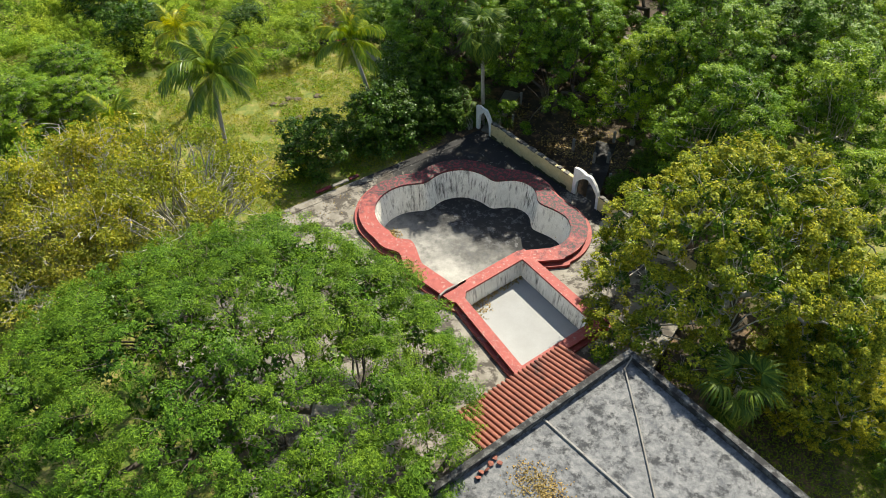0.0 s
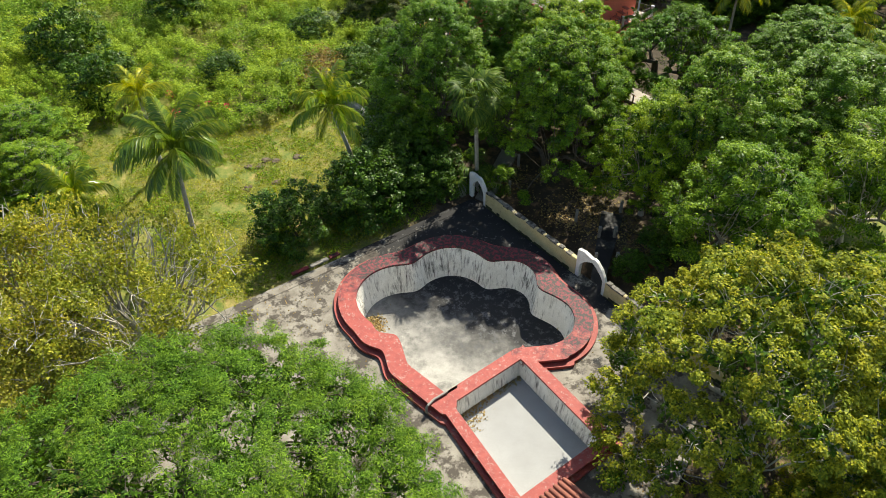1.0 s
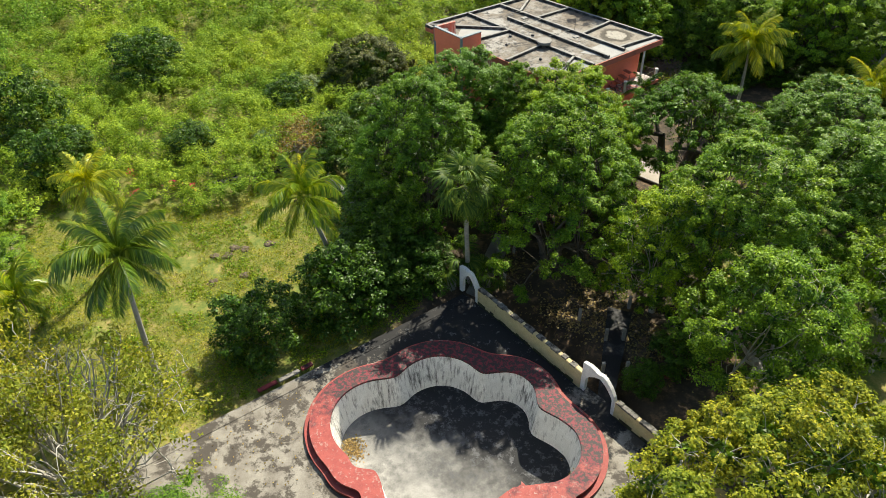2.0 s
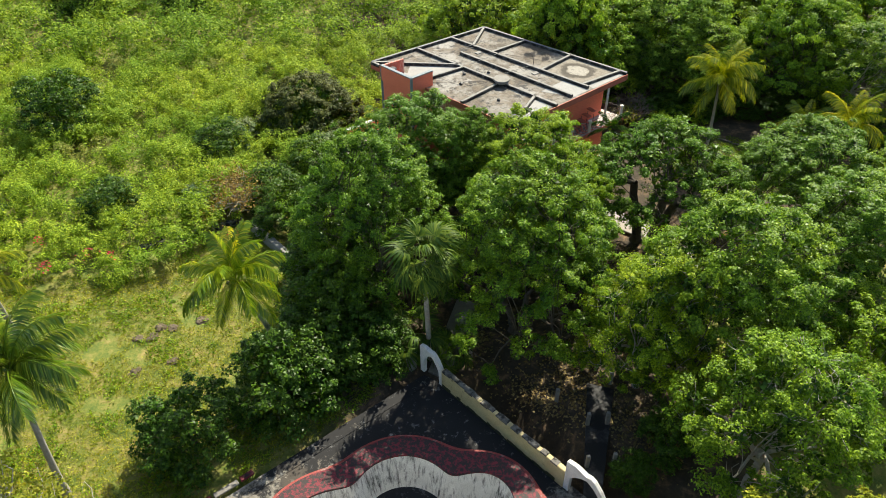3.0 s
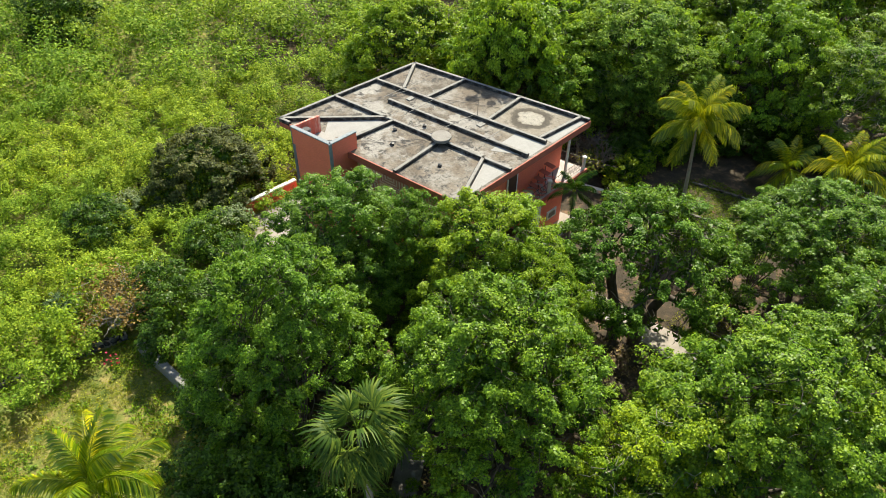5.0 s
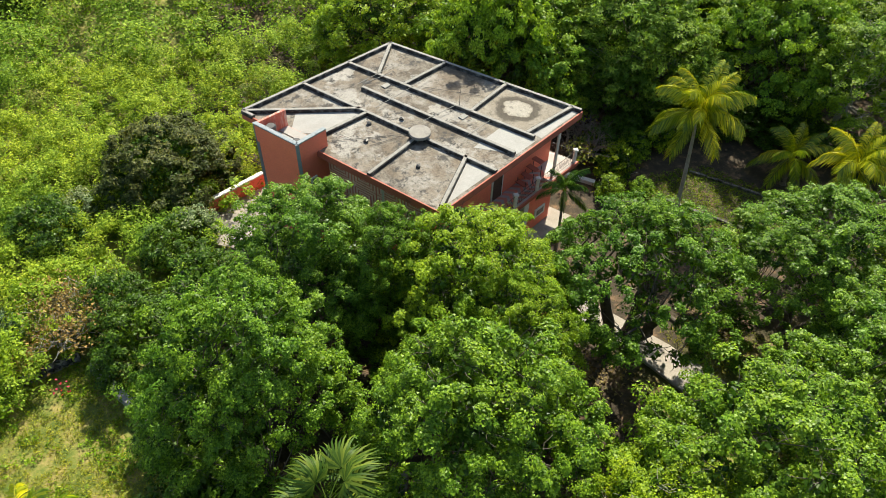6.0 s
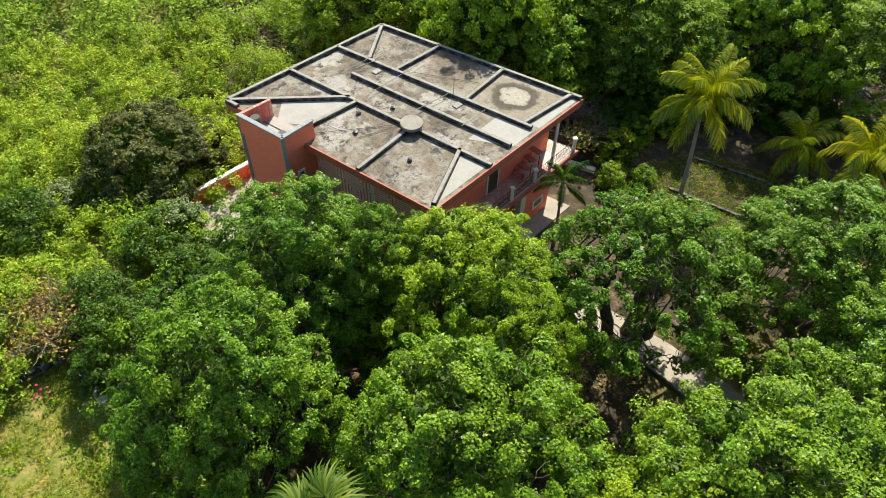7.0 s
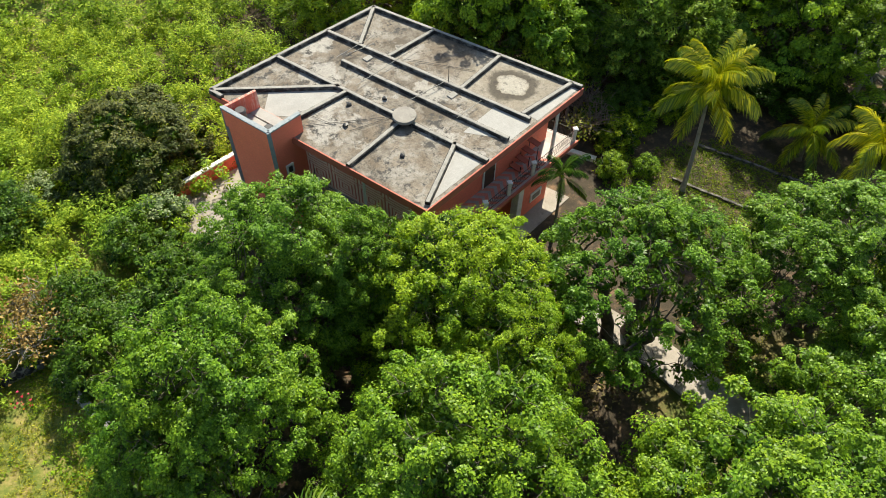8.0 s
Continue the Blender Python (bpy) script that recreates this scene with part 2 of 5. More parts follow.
def tubes(paths, sides=7):
    """One mesh of tapered tubes: each path is a list of (x, y, z, radius)."""
    vs, fs = [], []
    for p in paths:
        p = np.asarray(p, dtype=float)
        d = np.gradient(p[:, :3], axis=0)
        d /= np.linalg.norm(d, axis=1)[:, None] + 1e-9
        ref = np.array((0.31, 0.87, 0.2)) if abs(d[0][2]) > 0.6 else np.array((0.1, 0.05, 1.0))
        s = np.cross(d, ref)
        s /= np.linalg.norm(s, axis=1)[:, None] + 1e-9
        t = np.cross(d, s)
        ang = np.linspace(0, 2 * np.pi, sides, endpoint=False)
        ring = p[:, None, :3] + p[:, None, 3:] * (s[:, None] * np.cos(ang)[None, :, None] + t[:, None] * np.sin(ang)[None, :, None])
        o = sum(len(v) for v in vs)
        vs.append(ring.reshape(-1, 3))
        n = len(p)
        i, j = np.meshgrid(np.arange(n - 1), np.arange(sides), indexing="ij")
        k = (j + 1) % sides
        fs.append(o + np.stack([i * sides + j, i * sides + k, (i + 1) * sides + k, (i + 1) * sides + j], -1).reshape(-1, 4))
    return mesh_np("tube", np.concatenate(vs), np.concatenate(fs), True)


def leaves(rng, centres, normals, length, width, loose=0.4):
    """Single pointed leaves, three corners each, at the places and facings given."""
    n = len(centres)
    nrm = normals + rng.normal(0, loose, (n, 3))
    nrm /= np.linalg.norm(nrm, axis=1)[:, None] + 1e-9
    a = np.cross(nrm, rng.normal(0, 1, (n, 3)))
    a /= np.linalg.norm(a, axis=1)[:, None] + 1e-9
    b = np.cross(nrm, a)
    s = rng.uniform(0.65, 1.35, (n, 1))
    L, W = length * s / 2, width * s * 0.72
    v = np.stack([centres - a * L * 0.7 + b * W, centres - a * L * 0.7 - b * W, centres + a * L * 1.3 - nrm * L * 0.25], 1).reshape(-1, 3)
    return v, np.arange(3 * n).reshape(-1, 3)


def crown_points(rng, lobes, spacing, per_clump, clump, low=-0.35, flat=0.7, rag=0.28, gaps=-0.2, hole_size=0.68):
    """Leaf places over a crown of overlapping lobes: ragged clumps on the lobes' skins, with gaps between."""
    cs, ns = [], []
    lob = np.array(lobes)
    for k, (x, y, z, rx, ry, rz) in enumerate(lob):
        n = int(4 * math.pi * ((rx * ry + ry * rz + rx * rz) / 3) / spacing**2)
        d = rng.normal(0, 1, (n, 3))
        d /= np.linalg.norm(d, axis=1)[:, None]
        d = d[d[:, 2] > low]
        p = np.array((x, y, z)) + d * np.array((rx, ry, rz))
        inside = np.zeros(len(p), dtype=bool)
        for j, o in enumerate(lob):
            if j != k:
                inside |= (((p - o[:3]) / o[3:]) ** 2).sum(1) < 0.72
        p, d = p[~inside], d[~inside]
        if not len(p):
            continue
        push = np.array([noise.noise(Vector(q) * 0.75) + 0.6 * noise.noise(Vector(q) * 1.7) for q in p])
        p = p + d * (np.array((rx, ry, rz)) * rag * (push * 1.5 + rng.uniform(-0.3, 0.3, len(p)))[:, None])
        hole = np.array([noise.noise(Vector(q) * hole_size + Vector((31, 7, 3))) for q in p])
        cs.append(p[hole > gaps])
        ns.append(d[hole > gaps])
    c, nr = np.concatenate(cs), np.concatenate(ns)
    m = rng.poisson(per_clump, len(c)).clip(2)
    idx = np.repeat(np.arange(len(c)), m)
    size = rng.uniform(0.55, 1.4, len(c))[idx][:, None]
    off = rng.normal(0, 1, (len(idx), 3))
    off /= np.linalg.norm(off, axis=1)[:, None]
    off[:, 2] = np.where(off[:, 2] < -0.3, -off[:, 2], off[:, 2])
    stray = rng.uniform(0.5, 1.0, (len(idx), 1)) + (rng.uniform(0, 1, (len(idx), 1)) < 0.12) * rng.uniform(0, 0.5, (len(idx), 1))
    off *= stray * clump * size * np.array((1, 1, flat)) * rng.uniform(0.6, 1.45, (len(c), 3))[idx]
    facing = 0.3 * nr[idx] + 0.8 * off / clump + np.array((0.1, 0.15, 0.8))
    p = c[idx] + off
    return p, facing, c, nr


def make_lobes(rng, radius, base, top, count, size, squash=1.0):
    """Lobes over the dome of a crown from base to top height."""
    h = top - base
    out = [(0, 0, base + h * 0.42, radius * 0.6, radius * 0.6, h * 0.36)]
    for i in range(count):
        a = i * 2.39996 + rng.uniform(-0.35, 0.35)
        f = math.sqrt((i + 0.5) / count)
        s = radius * size * rng.uniform(0.65, 1.25)
        r = (radius - s * 0.8) * f * rng.uniform(0.92, 1.08)
        sz = s * rng.uniform(0.6, 0.85) * squash
        z = top - sz - h * 0.62 * f**2.4 + rng.uniform(-0.07, 0.04) * h
        out.append((r * math.cos(a), r * math.sin(a), z, s, s, sz))
    for i in range(count // 2):
        a = i * 2.39996 * 1.7 + 1.0
        s = radius * size * rng.uniform(0.6, 0.9)
        out.append(((radius - s) * math.cos(a), (radius - s) * math.sin(a), base + h * rng.uniform(0.02, 0.32), s, s, s * 0.7 * squash))
    return out


def bent(rng, a, b, r0, r1, sag=0.0, wob=0.12, k=5):
    """A crooked branch from a to b."""
    a, b = np.array(a[:3], dtype=float), np.array(b[:3], dtype=float)
    L = np.linalg.norm(b - a)
    out = []
    for i in range(k):
        t = i / (k - 1)
        p = a + (b - a) * t + np.array((0, 0, sag * L * math.sin(math.pi * t)))
        if 0 < i < k - 1:
            p = p + rng.normal(0, wob * L / k, 3)
        out.append((*p, r0 + (r1 - r0) * t))
    return out


def limbs(rng, lobes, fork, trunk_r, trunks=1, spread=0.0, twigs=4):
    """Trunks, a few main limbs, and the branches that leave them for the lobes."""
    trunk, limb, twig = [], [], []
    for k in range(trunks):
        a = k * 2 * math.pi / max(trunks, 1) + 0.7
        bx, by = spread * math.cos(a), spread * math.sin(a)
        top = (bx * 2.2 + rng.uniform(-0.2, 0.2), by * 2.2 + rng.uniform(-0.2, 0.2), fork)
        mid = bent(rng, (bx, by, 0.3), top, trunk_r * 1.05, trunk_r * 0.75)
        trunk.append([(bx * 1.1, by * 1.1, -0.3, trunk_r * 1.6)] + mid)
    far = sorted(lobes[1:], key=lambda l: -math.hypot(l[0], l[1]))
    mains = []
    for l in far:
        if all((l[0] - m[0]) ** 2 + (l[1] - m[1]) ** 2 > (0.9 * l[3] + 0.9 * m[3]) ** 2 for m in mains):
            mains.append(l)
        if len(mains) >= 7:
            break
    paths = []
    for i, l in enumerate(mains):
        s = min((t[-1] for t in trunk), key=lambda t: (t[0] - l[0]) ** 2 + (t[1] - l[1]) ** 2)
        p = bent(rng, s, (l[0] * 0.9, l[1] * 0.9, l[2]), trunk_r * 0.55, trunk_r * 0.16, 0.1, 0.25, 7)
        limb.append(p)
        paths.append(p)
    joints = [q for p in paths for q in p[1:]] or [t[-1] for t in trunk]
    for l in lobes:
        s = min(joints, key=lambda q: (q[0] - l[0]) ** 2 + (q[1] - l[1]) ** 2 + (q[2] - l[2] + 0.6) ** 2)
        if l not in mains:
            twig.append(bent(rng, s, l, min(s[3] * 0.6, trunk_r * 0.2), trunk_r * 0.09))
        for _ in range(twigs if rng.uniform() < 0.8 else 1):
            d = rng.normal(0, 1, 3)
            d[2] = abs(d[2]) * 0.8
            d /= np.linalg.norm(d)
            twig.append(bent(rng, l, (l[0] + d[0] * l[3] * 0.98, l[1] + d[1] * l[4] * 0.98, l[2] + d[2] * l[5] * 0.98), trunk_r * 0.09, 0.012, 0.05, 0.3, 4))
    return trunk, limb, twig


def tree(m, seed, radius, base, top, count, size, spacing, per_clump, clump, leaf, leaf_material, bark, label, category="tree", group="", trunks=1, spread=0.0, trunk_r=0.22, low=-0.35, flat=0.7, twigs=4, squash=1.0, rag=0.28, gaps=-0.2, loose=0.45):
    """A tree: trunk, limbs, twigs and a crown of leaf clumps."""
    rng = np.random.default_rng(seed)
    lobes = make_lobes(rng, radius, base, top, count, size, squash)
    ob = thing(category.replace(" ", "_"), m, label, category, group)
    tr, li, tw = limbs(rng, lobes, base + (top - base) * 0.12, trunk_r, trunks, spread, twigs)
    for t in tr:
        part("trunk", tubes([t], 9), bark, ob)
    for t in li:
        part("limb", tubes([t], 6), bark, ob)
    tagged(part("twig_work", tubes(tw, 3), bark, ob), kind="stuff")
    p, f, _, _ = crown_points(rng, lobes, spacing, per_clump, clump, low, flat, rag, gaps)
    v, q = leaves(rng, p, f, *leaf, loose)
    part("crown", mesh_np("crown", v, q), leaf_material, ob)
    # Inner leaves take the dark leaf colour, so crown gaps look shaded.
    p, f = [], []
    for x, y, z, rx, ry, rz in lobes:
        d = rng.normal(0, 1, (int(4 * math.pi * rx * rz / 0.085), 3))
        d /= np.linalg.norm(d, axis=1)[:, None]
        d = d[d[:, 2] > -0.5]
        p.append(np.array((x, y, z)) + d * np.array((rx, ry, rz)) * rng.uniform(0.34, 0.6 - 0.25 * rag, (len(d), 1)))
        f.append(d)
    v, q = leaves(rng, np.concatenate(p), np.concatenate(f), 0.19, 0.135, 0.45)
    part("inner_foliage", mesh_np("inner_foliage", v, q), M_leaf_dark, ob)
    return ob


def open_tree(m, seed, radius, top, stems, clumps, per_clump, leaf_material, bark, label, group=""):
    """A thin tree: forked bare stems that show, twigs, and loose leaf clumps at their ends."""
    rng = np.random.default_rng(seed)
    ob = thing("tree", m, label, "tree", group)
    ends, twig = [], []
    for k in range(stems):
        a = k * 2.39996 + rng.uniform(-0.3, 0.3)
        r = radius * math.sqrt((k + 0.6) / stems) * 0.62
        z = top * rng.uniform(0.5, 0.68)
        stem = bent(rng, (0.3 * math.cos(a), 0.3 * math.sin(a), -0.3), (r * math.cos(a), r * math.sin(a), z), 0.16, 0.08, -0.06, 0.14, 7)
        part("limb", tubes([stem], 7), bark, ob)
        for j in range(5):
            s = stem[3 + j % 4]
            b = a + rng.uniform(-1.1, 1.1)
            q = r + radius * rng.uniform(0.1, 0.4)
            e = (q * math.cos(b), q * math.sin(b), top * rng.uniform(0.66, 0.98) * (1 - 0.28 * (q / radius) ** 3))
            fork = bent(rng, s, e, s[3] * 0.62, 0.03, 0.08, 0.16, 6)
            twig.append(fork)
            for i in range(7):
                o = fork[2 + i % 4]
                d = rng.normal(0, 1, 3)
                d[2] = abs(d[2]) * 0.9
                d *= rng.uniform(0.7, 1.7) / np.linalg.norm(d)
                tip = (o[0] + d[0], o[1] + d[1], min(top, o[2] + d[2]))
                twig.append(bent(rng, o, tip, 0.022, 0.01, 0.05, 0.2, 4))
                ends.append(tip)
    tagged(part("twig_work", tubes(twig, 4), bark, ob), kind="stuff")
    ends = np.array(ends)
    pick = np.array([noise.noise(Vector(e) * 0.45 + Vector((seed, 0, 0))) > clumps for e in ends])
    c = ends[pick]
    idx = np.repeat(np.arange(len(c)), rng.poisson(per_clump, len(c)))
    off = rng.normal(0, 1, (len(idx), 3)) * np.array((0.34, 0.34, 0.2))
    v, q = leaves(rng, c[idx] + off, off + np.array((0, 0, 0.4)), 0.16, 0.085, 0.5)
    part("crown", mesh_np("crown", v, q), leaf_material, ob)
    return ob


def at(x, y, turn=0.0, scale=1.0, z=-0.3):
    return pose(x, y, z, 0, 0, turn) @ Matrix.Diagonal((scale, scale, scale, 1))


def plant(ob, x, y, turn, scale=1.0, zscale=None, label=""):
    """A copy of a tree elsewhere, turned and scaled."""
    c = copy_thing(ob, pose(x, y, -0.3, 0, 0, turn))
    c.scale = (scale, scale, zscale or scale)
    if label:
        c["label"] = label
    return c

# ---- ground ----
n = 121
gx = np.sign(np.linspace(-1, 1, n)) * np.abs(np.linspace(-1, 1, n)) ** 2.6 * 900
X, Y = np.meshgrid(gx + 5, gx + 55, indexing="ij")
Z = -0.32 + np.array([noise.noise(Vector((x * 0.12, y * 0.12, 0))) for x, y in zip(X.ravel(), Y.ravel())]).reshape(X.shape) * 0.1
Z[(X > -6) & (X < 13.5) & (Y > 22) & (Y < 46.5) & (Y < 0.62 * X + 45.5) & (Y < 58 - 1.3 * X) & (Y > 30 - 0.9 * (X + 3))] = -3.0
i, j = np.meshgrid(np.arange(n - 1), np.arange(n - 1), indexing="ij")
o = i * n + j
ground = part("ground", mesh_np("ground", np.stack([X, Y, Z], -1).reshape(-1, 3), np.stack([o, o + n, o + n + 1, o + 1], -1).reshape(-1, 4), True), M_ground)
tagged(ground, "rough grass and leaf-littered earth round an abandoned garden", "ground", kind="structure")

# ---- pool and terrace ----
C0 = Vector((2.4, 38.2))
LOBES = ((-1.25, 39.25, 2.74), (-2.0, 36.9, 0.77), (2.05, 41.0, 2.58), (5.75, 40.55, 1.72), (7.15, 37.15, 2.2))
FRONT = ((-1.9, 37.0), (-1.15, 35.6), (-0.85, 34.5), (-0.72, 33.9), (1.4, 31.82), (5.55, 34.8), (7.2, 34.95), (6.5, 38.5))


def exit_circle(d, c, r):
    rel = Vector(c) - C0
    k = rel.dot(d)
    q = r * r - (rel.length_squared - k * k)
    return k + math.sqrt(q) if q > 0 else 0.0


def exit_poly(d, poly):
    best = 0.0
    for a, b in zip(poly, poly[1:] + poly[:1]):
        a, e = Vector(a) - C0, Vector(b) - Vector(a)
        den = d.x * e.y - d.y * e.x
        if abs(den) < 1e-9:
            continue
        t = (a.x * e.y - a.y * e.x) / den
        s = (a.x * d.y - a.y * d.x) / den
        if t > 0 and 0 <= s <= 1:
            best = max(best, t)
    return best


def grow(poly, g):
    """A plan outline pushed outward by g."""
    out = []
    k = len(poly)
    for i in range(k):
        a, b, c = Vector(poly[i - 1]), Vector(poly[i]), Vector(poly[(i + 1) % k])
        n1, n2 = (b - a).normalized(), (c - b).normalized()
        n1, n2 = Vector((n1.y, -n1.x)), Vector((n2.y, -n2.x))
        nn = (n1 + n2).normalized()
        out.append(tuple(b + nn * g / max(0.35, nn.dot(n1))))
    return out


FRONT_CCW = list(FRONT)


def pool_outline(g, count=240, soft=26):
    """Lobed outline of the deep basin, pushed out by g."""
    poly = grow(FRONT_CCW, g)
    r = []
    for k in range(count):
        a = 2 * math.pi * k / count
        d = Vector((math.cos(a), math.sin(a)))
        r.append(max([exit_circle(d, c[:2], c[2] + g) for c in LOBES] + [exit_poly(d, poly)]))
    r = np.array(r)
    a = np.degrees(2 * np.pi * np.arange(count) / count)
    round_side = np.clip(np.minimum(240 - a, a + 20) / 12, 0.0, 1.0) + np.clip((a - 335) / 12, 0, 1)
    round_side = np.clip(round_side, 0.04, 1.0)
    back = round_side * np.clip((192 - a) / 10, 0.0, 1.0)
    for k in range(soft):
        w = round_side if k < 5 else back
        r = r + w * ((np.roll(r, 1) + 2 * r + np.roll(r, -1)) / 4 - r)
    return [(C0.x + r[k] * math.cos(2 * math.pi * k / count), C0.y + r[k] * math.sin(2 * math.pi * k / count)) for k in range(count)]


def band(bm, inner, outer, z0, z1, skip=None):
    """A flat ring between two outlines, with its edges."""
    k = len(inner)
    rings = [[bm.verts.new((x, y, z)) for x, y in ring] for ring, z in ((inner, z0), (inner, z1), (outer, z1), (outer, z0))]
    for i in range(k):
        if skip and skip(i):
            continue
        j = (i + 1) % k
        for a in range(4):
            r, s = rings[a], rings[(a + 1) % 4]
            bm.faces.new((r[i], r[j], s[j], s[i]))
    return bm


SHALLOW = ((1.75, 31.15), (4.95, 25.6), (9.4, 28.75), (5.8, 34.1))
inner = pool_outline(0.0)
outer = pool_outline(1.08)
outer2 = pool_outline(1.38)


def in_poly(p, poly):
    c = False
    for (x1, y1), (x2, y2) in zip(poly, poly[1:] + poly[:1]):
        if (y1 > p[1]) != (y2 > p[1]) and p[0] < (x2 - x1) * (p[1] - y1) / (y2 - y1) + x1:
            c = not c
    return c


def drawn_in(ring, g):
    """An outline drawn in towards the middle of the basin."""
    return [tuple(Vector(p) - (Vector(p) - C0).normalized() * g) for p in ring]


def mould(name, light, dark, black, lo, hi, ax=0.35, ay=0.94, reach=9.0, scale=0.55, rough=0.85, patch=None, patch_at=0.6, patch_scale=2.4, specks=None, speck_at=0.49, soft=0.06, speck_scale=2.2):
    """Painted or bare concrete; mould and tree shade are coloured in from one side as ragged dark patches."""
    m, nt, b = mat(name, rough)
    v = coords(nt)
    col = ramp(nt, noise_at(nt, v, scale * 1.8, 8, 0.65), [(0.3, dark), (0.68, light)])
    if patch:
        col = mixc(nt, step(nt, noise_at(nt, v, patch_scale, 10, 0.72), patch_at, patch_at + soft), col, patch)
    sep = nt.nodes.new("ShaderNodeSeparateXYZ")
    nt.links.new(v, sep.inputs[0])
    g = maths(nt, "ADD", maths(nt, "MULTIPLY", sep.outputs[0], ax), maths(nt, "MULTIPLY", sep.outputs[1], ay))
    g = maths(nt, "ADD", g, maths(nt, "MULTIPLY", maths(nt, "SUBTRACT", noise_at(nt, v, scale, 10, 0.7), 0.5), reach * 2))
    darkening = step(nt, g, lo, hi)
    col = mixc(nt, darkening, col, black)
    if specks:
        col = mixc(nt, maths(nt, "MULTIPLY", darkening, step(nt, noise_at(nt, v, speck_scale, 10, 0.75), speck_at, speck_at + 0.07)), col, specks)
    fine = noise_at(nt, v, 16, 4, 0.7)
    col = mixc(nt, 1.0, col, ramp(nt, fine, [(0.3, (0.8, 0.8, 0.8)), (0.7, (1.12, 1.12, 1.12))]), "MULTIPLY")
    nt.links.new(col, b.inputs["Base Color"])
    bump(nt, b, fine, 0.25, 0.01)
    return m


# Back of the coping coloured dark crimson for mould and tree shade.
M_coping = mould("coping_red_paint", (0.34, 0.062, 0.05), (0.24, 0.034, 0.03), (0.17, 0.011, 0.024), 34.8, 37.6, reach=7, scale=1.3, rough=0.7, patch=(0.33, 0.235, 0.2), patch_at=0.55, patch_scale=5.0, soft=0.12, specks=(0.02, 0.014, 0.014), speck_at=0.445, speck_scale=4.2)
# Black corner under the trees: mould, with their shade added to the colour.
M_terrace = mould("terrace_concrete", (0.29, 0.27, 0.23), (0.13, 0.112, 0.092), (0.008, 0.008, 0.009), 38.4, 40.4, reach=17, patch=(0.06, 0.05, 0.04), patch_at=0.485, patch_scale=0.7, specks=(0.13, 0.13, 0.128), speck_at=0.575)
# Floor colour blackens along the shade edge: mould and shade in one.
M_deep_floor = mould("deep_floor_concrete", (0.38, 0.37, 0.345), (0.2, 0.195, 0.182), (0.012, 0.0125, 0.014), 29.2, 33.4, ax=0.6, ay=0.8, reach=3.4, scale=0.5, patch=(0.09, 0.088, 0.085), patch_at=0.5, patch_scale=0.6, soft=0.2, specks=(0.085, 0.087, 0.092), speck_at=0.52)

pool = thing("swimming_pool", pose(0, 0, 0), "empty lobed swimming pool with mouldy floor and worn red coping", "swimming pool")
bm = bmesh.new()
bm.faces.new([bm.verts.new((x, y, -1.95)) for x, y in drawn_in(inner, 0.3)])
part("deep_floor", bm, M_deep_floor, pool, "pale pool floor largely blackened for mould and shade")
bm = bmesh.new()
w_in, w_out = pool_outline(0.0), pool_outline(0.25)
band(bm, w_in, w_out, -2.0, 0.42)
for v, (x, y) in zip(list(bm.verts)[: len(w_in)], drawn_in(inner, 0.36)):
    v.co.x, v.co.y = x, y
part("deep_wall", bm, M_pool_wall, pool, "white plaster wall with dark vertical runs")



shallow_zone = grow(list(SHALLOW), 0.12)


def front_gap(i, ring=None):
    return in_poly(outer[i], shallow_zone) and in_poly(outer[(i + 1) % len(outer)], shallow_zone)


bm = bmesh.new()
band(bm, pool_outline(-0.03), outer, 0.36, 0.5, front_gap)
part("coping", bm, M_coping, pool, "worn red painted coping, darkened at the back for mould and shade")
bm = bmesh.new()
band(bm, w_out, pool_outline(0.98), 0.05, 0.36, front_gap)
part("coping_base", bm, M_red, pool)
bm = bmesh.new()
band(bm, pool_outline(0.9), outer2, 0.0, 0.2, front_gap)
part("lower_step", bm, M_red, pool, "narrow lower step of red painted concrete")
# shallow basin
s_in, s_w = list(SHALLOW), grow(list(SHALLOW), 0.2)
bm = bmesh.new()
bm.faces.new([bm.verts.new((x, y, -0.95)) for x, y in grow(s_in, -0.08)])
part("shallow_floor", bm, M_pool_floor_clean, pool, "dry pale floor of the shallow basin")
bm = bmesh.new()
band(bm, s_in, s_w, -1.0, 0.42)
for v, (x, y) in zip(list(bm.verts)[:4], grow(s_in, -0.12)):
    v.co.x, v.co.y = x, y
part("shallow_wall", bm, M_pool_wall, pool)
bm = bmesh.new()
a, d, c, b = [Vector(p) for p in SHALLOW]
band(bm, grow(s_in, -0.03), grow(s_in, 0.62), 0.364, 0.504)
part("shallow_coping", bm, M_coping, pool)
bm = bmesh.new()
band(bm, grow(s_in, 0.2), grow(s_in, 0.52), 0.046, 0.364)
part("shallow_coping_base", bm, M_red, pool)
part("divider_coping", bar(bmesh.new(), (1.3, 31.58), (5.35, 34.5), 0.34, 0.36, 0.5), M_coping, pool)
bm = bmesh.new()
band(bm, grow(s_in, 0.45), grow(s_in, 0.86), -0.01, 0.204, lambda i: i == 3)
part("shallow_step", bm, M_red, pool)
pipe = part("drain_pipe", tubes([[(0.45, 30.95, 0.62, 0.07), (0.8, 31.35, 0.62, 0.07), (1.55, 31.85, 0.62, 0.07)], [(0.45, 30.95, 0.62, 0.07), (0.4, 30.9, 0.55, 0.07), (0.38, 30.88, 0.1, 0.07)]], 10), M_concrete_beam)
tagged(pipe, "pale plastic drain pipe lying across the pool coping", "pipe")

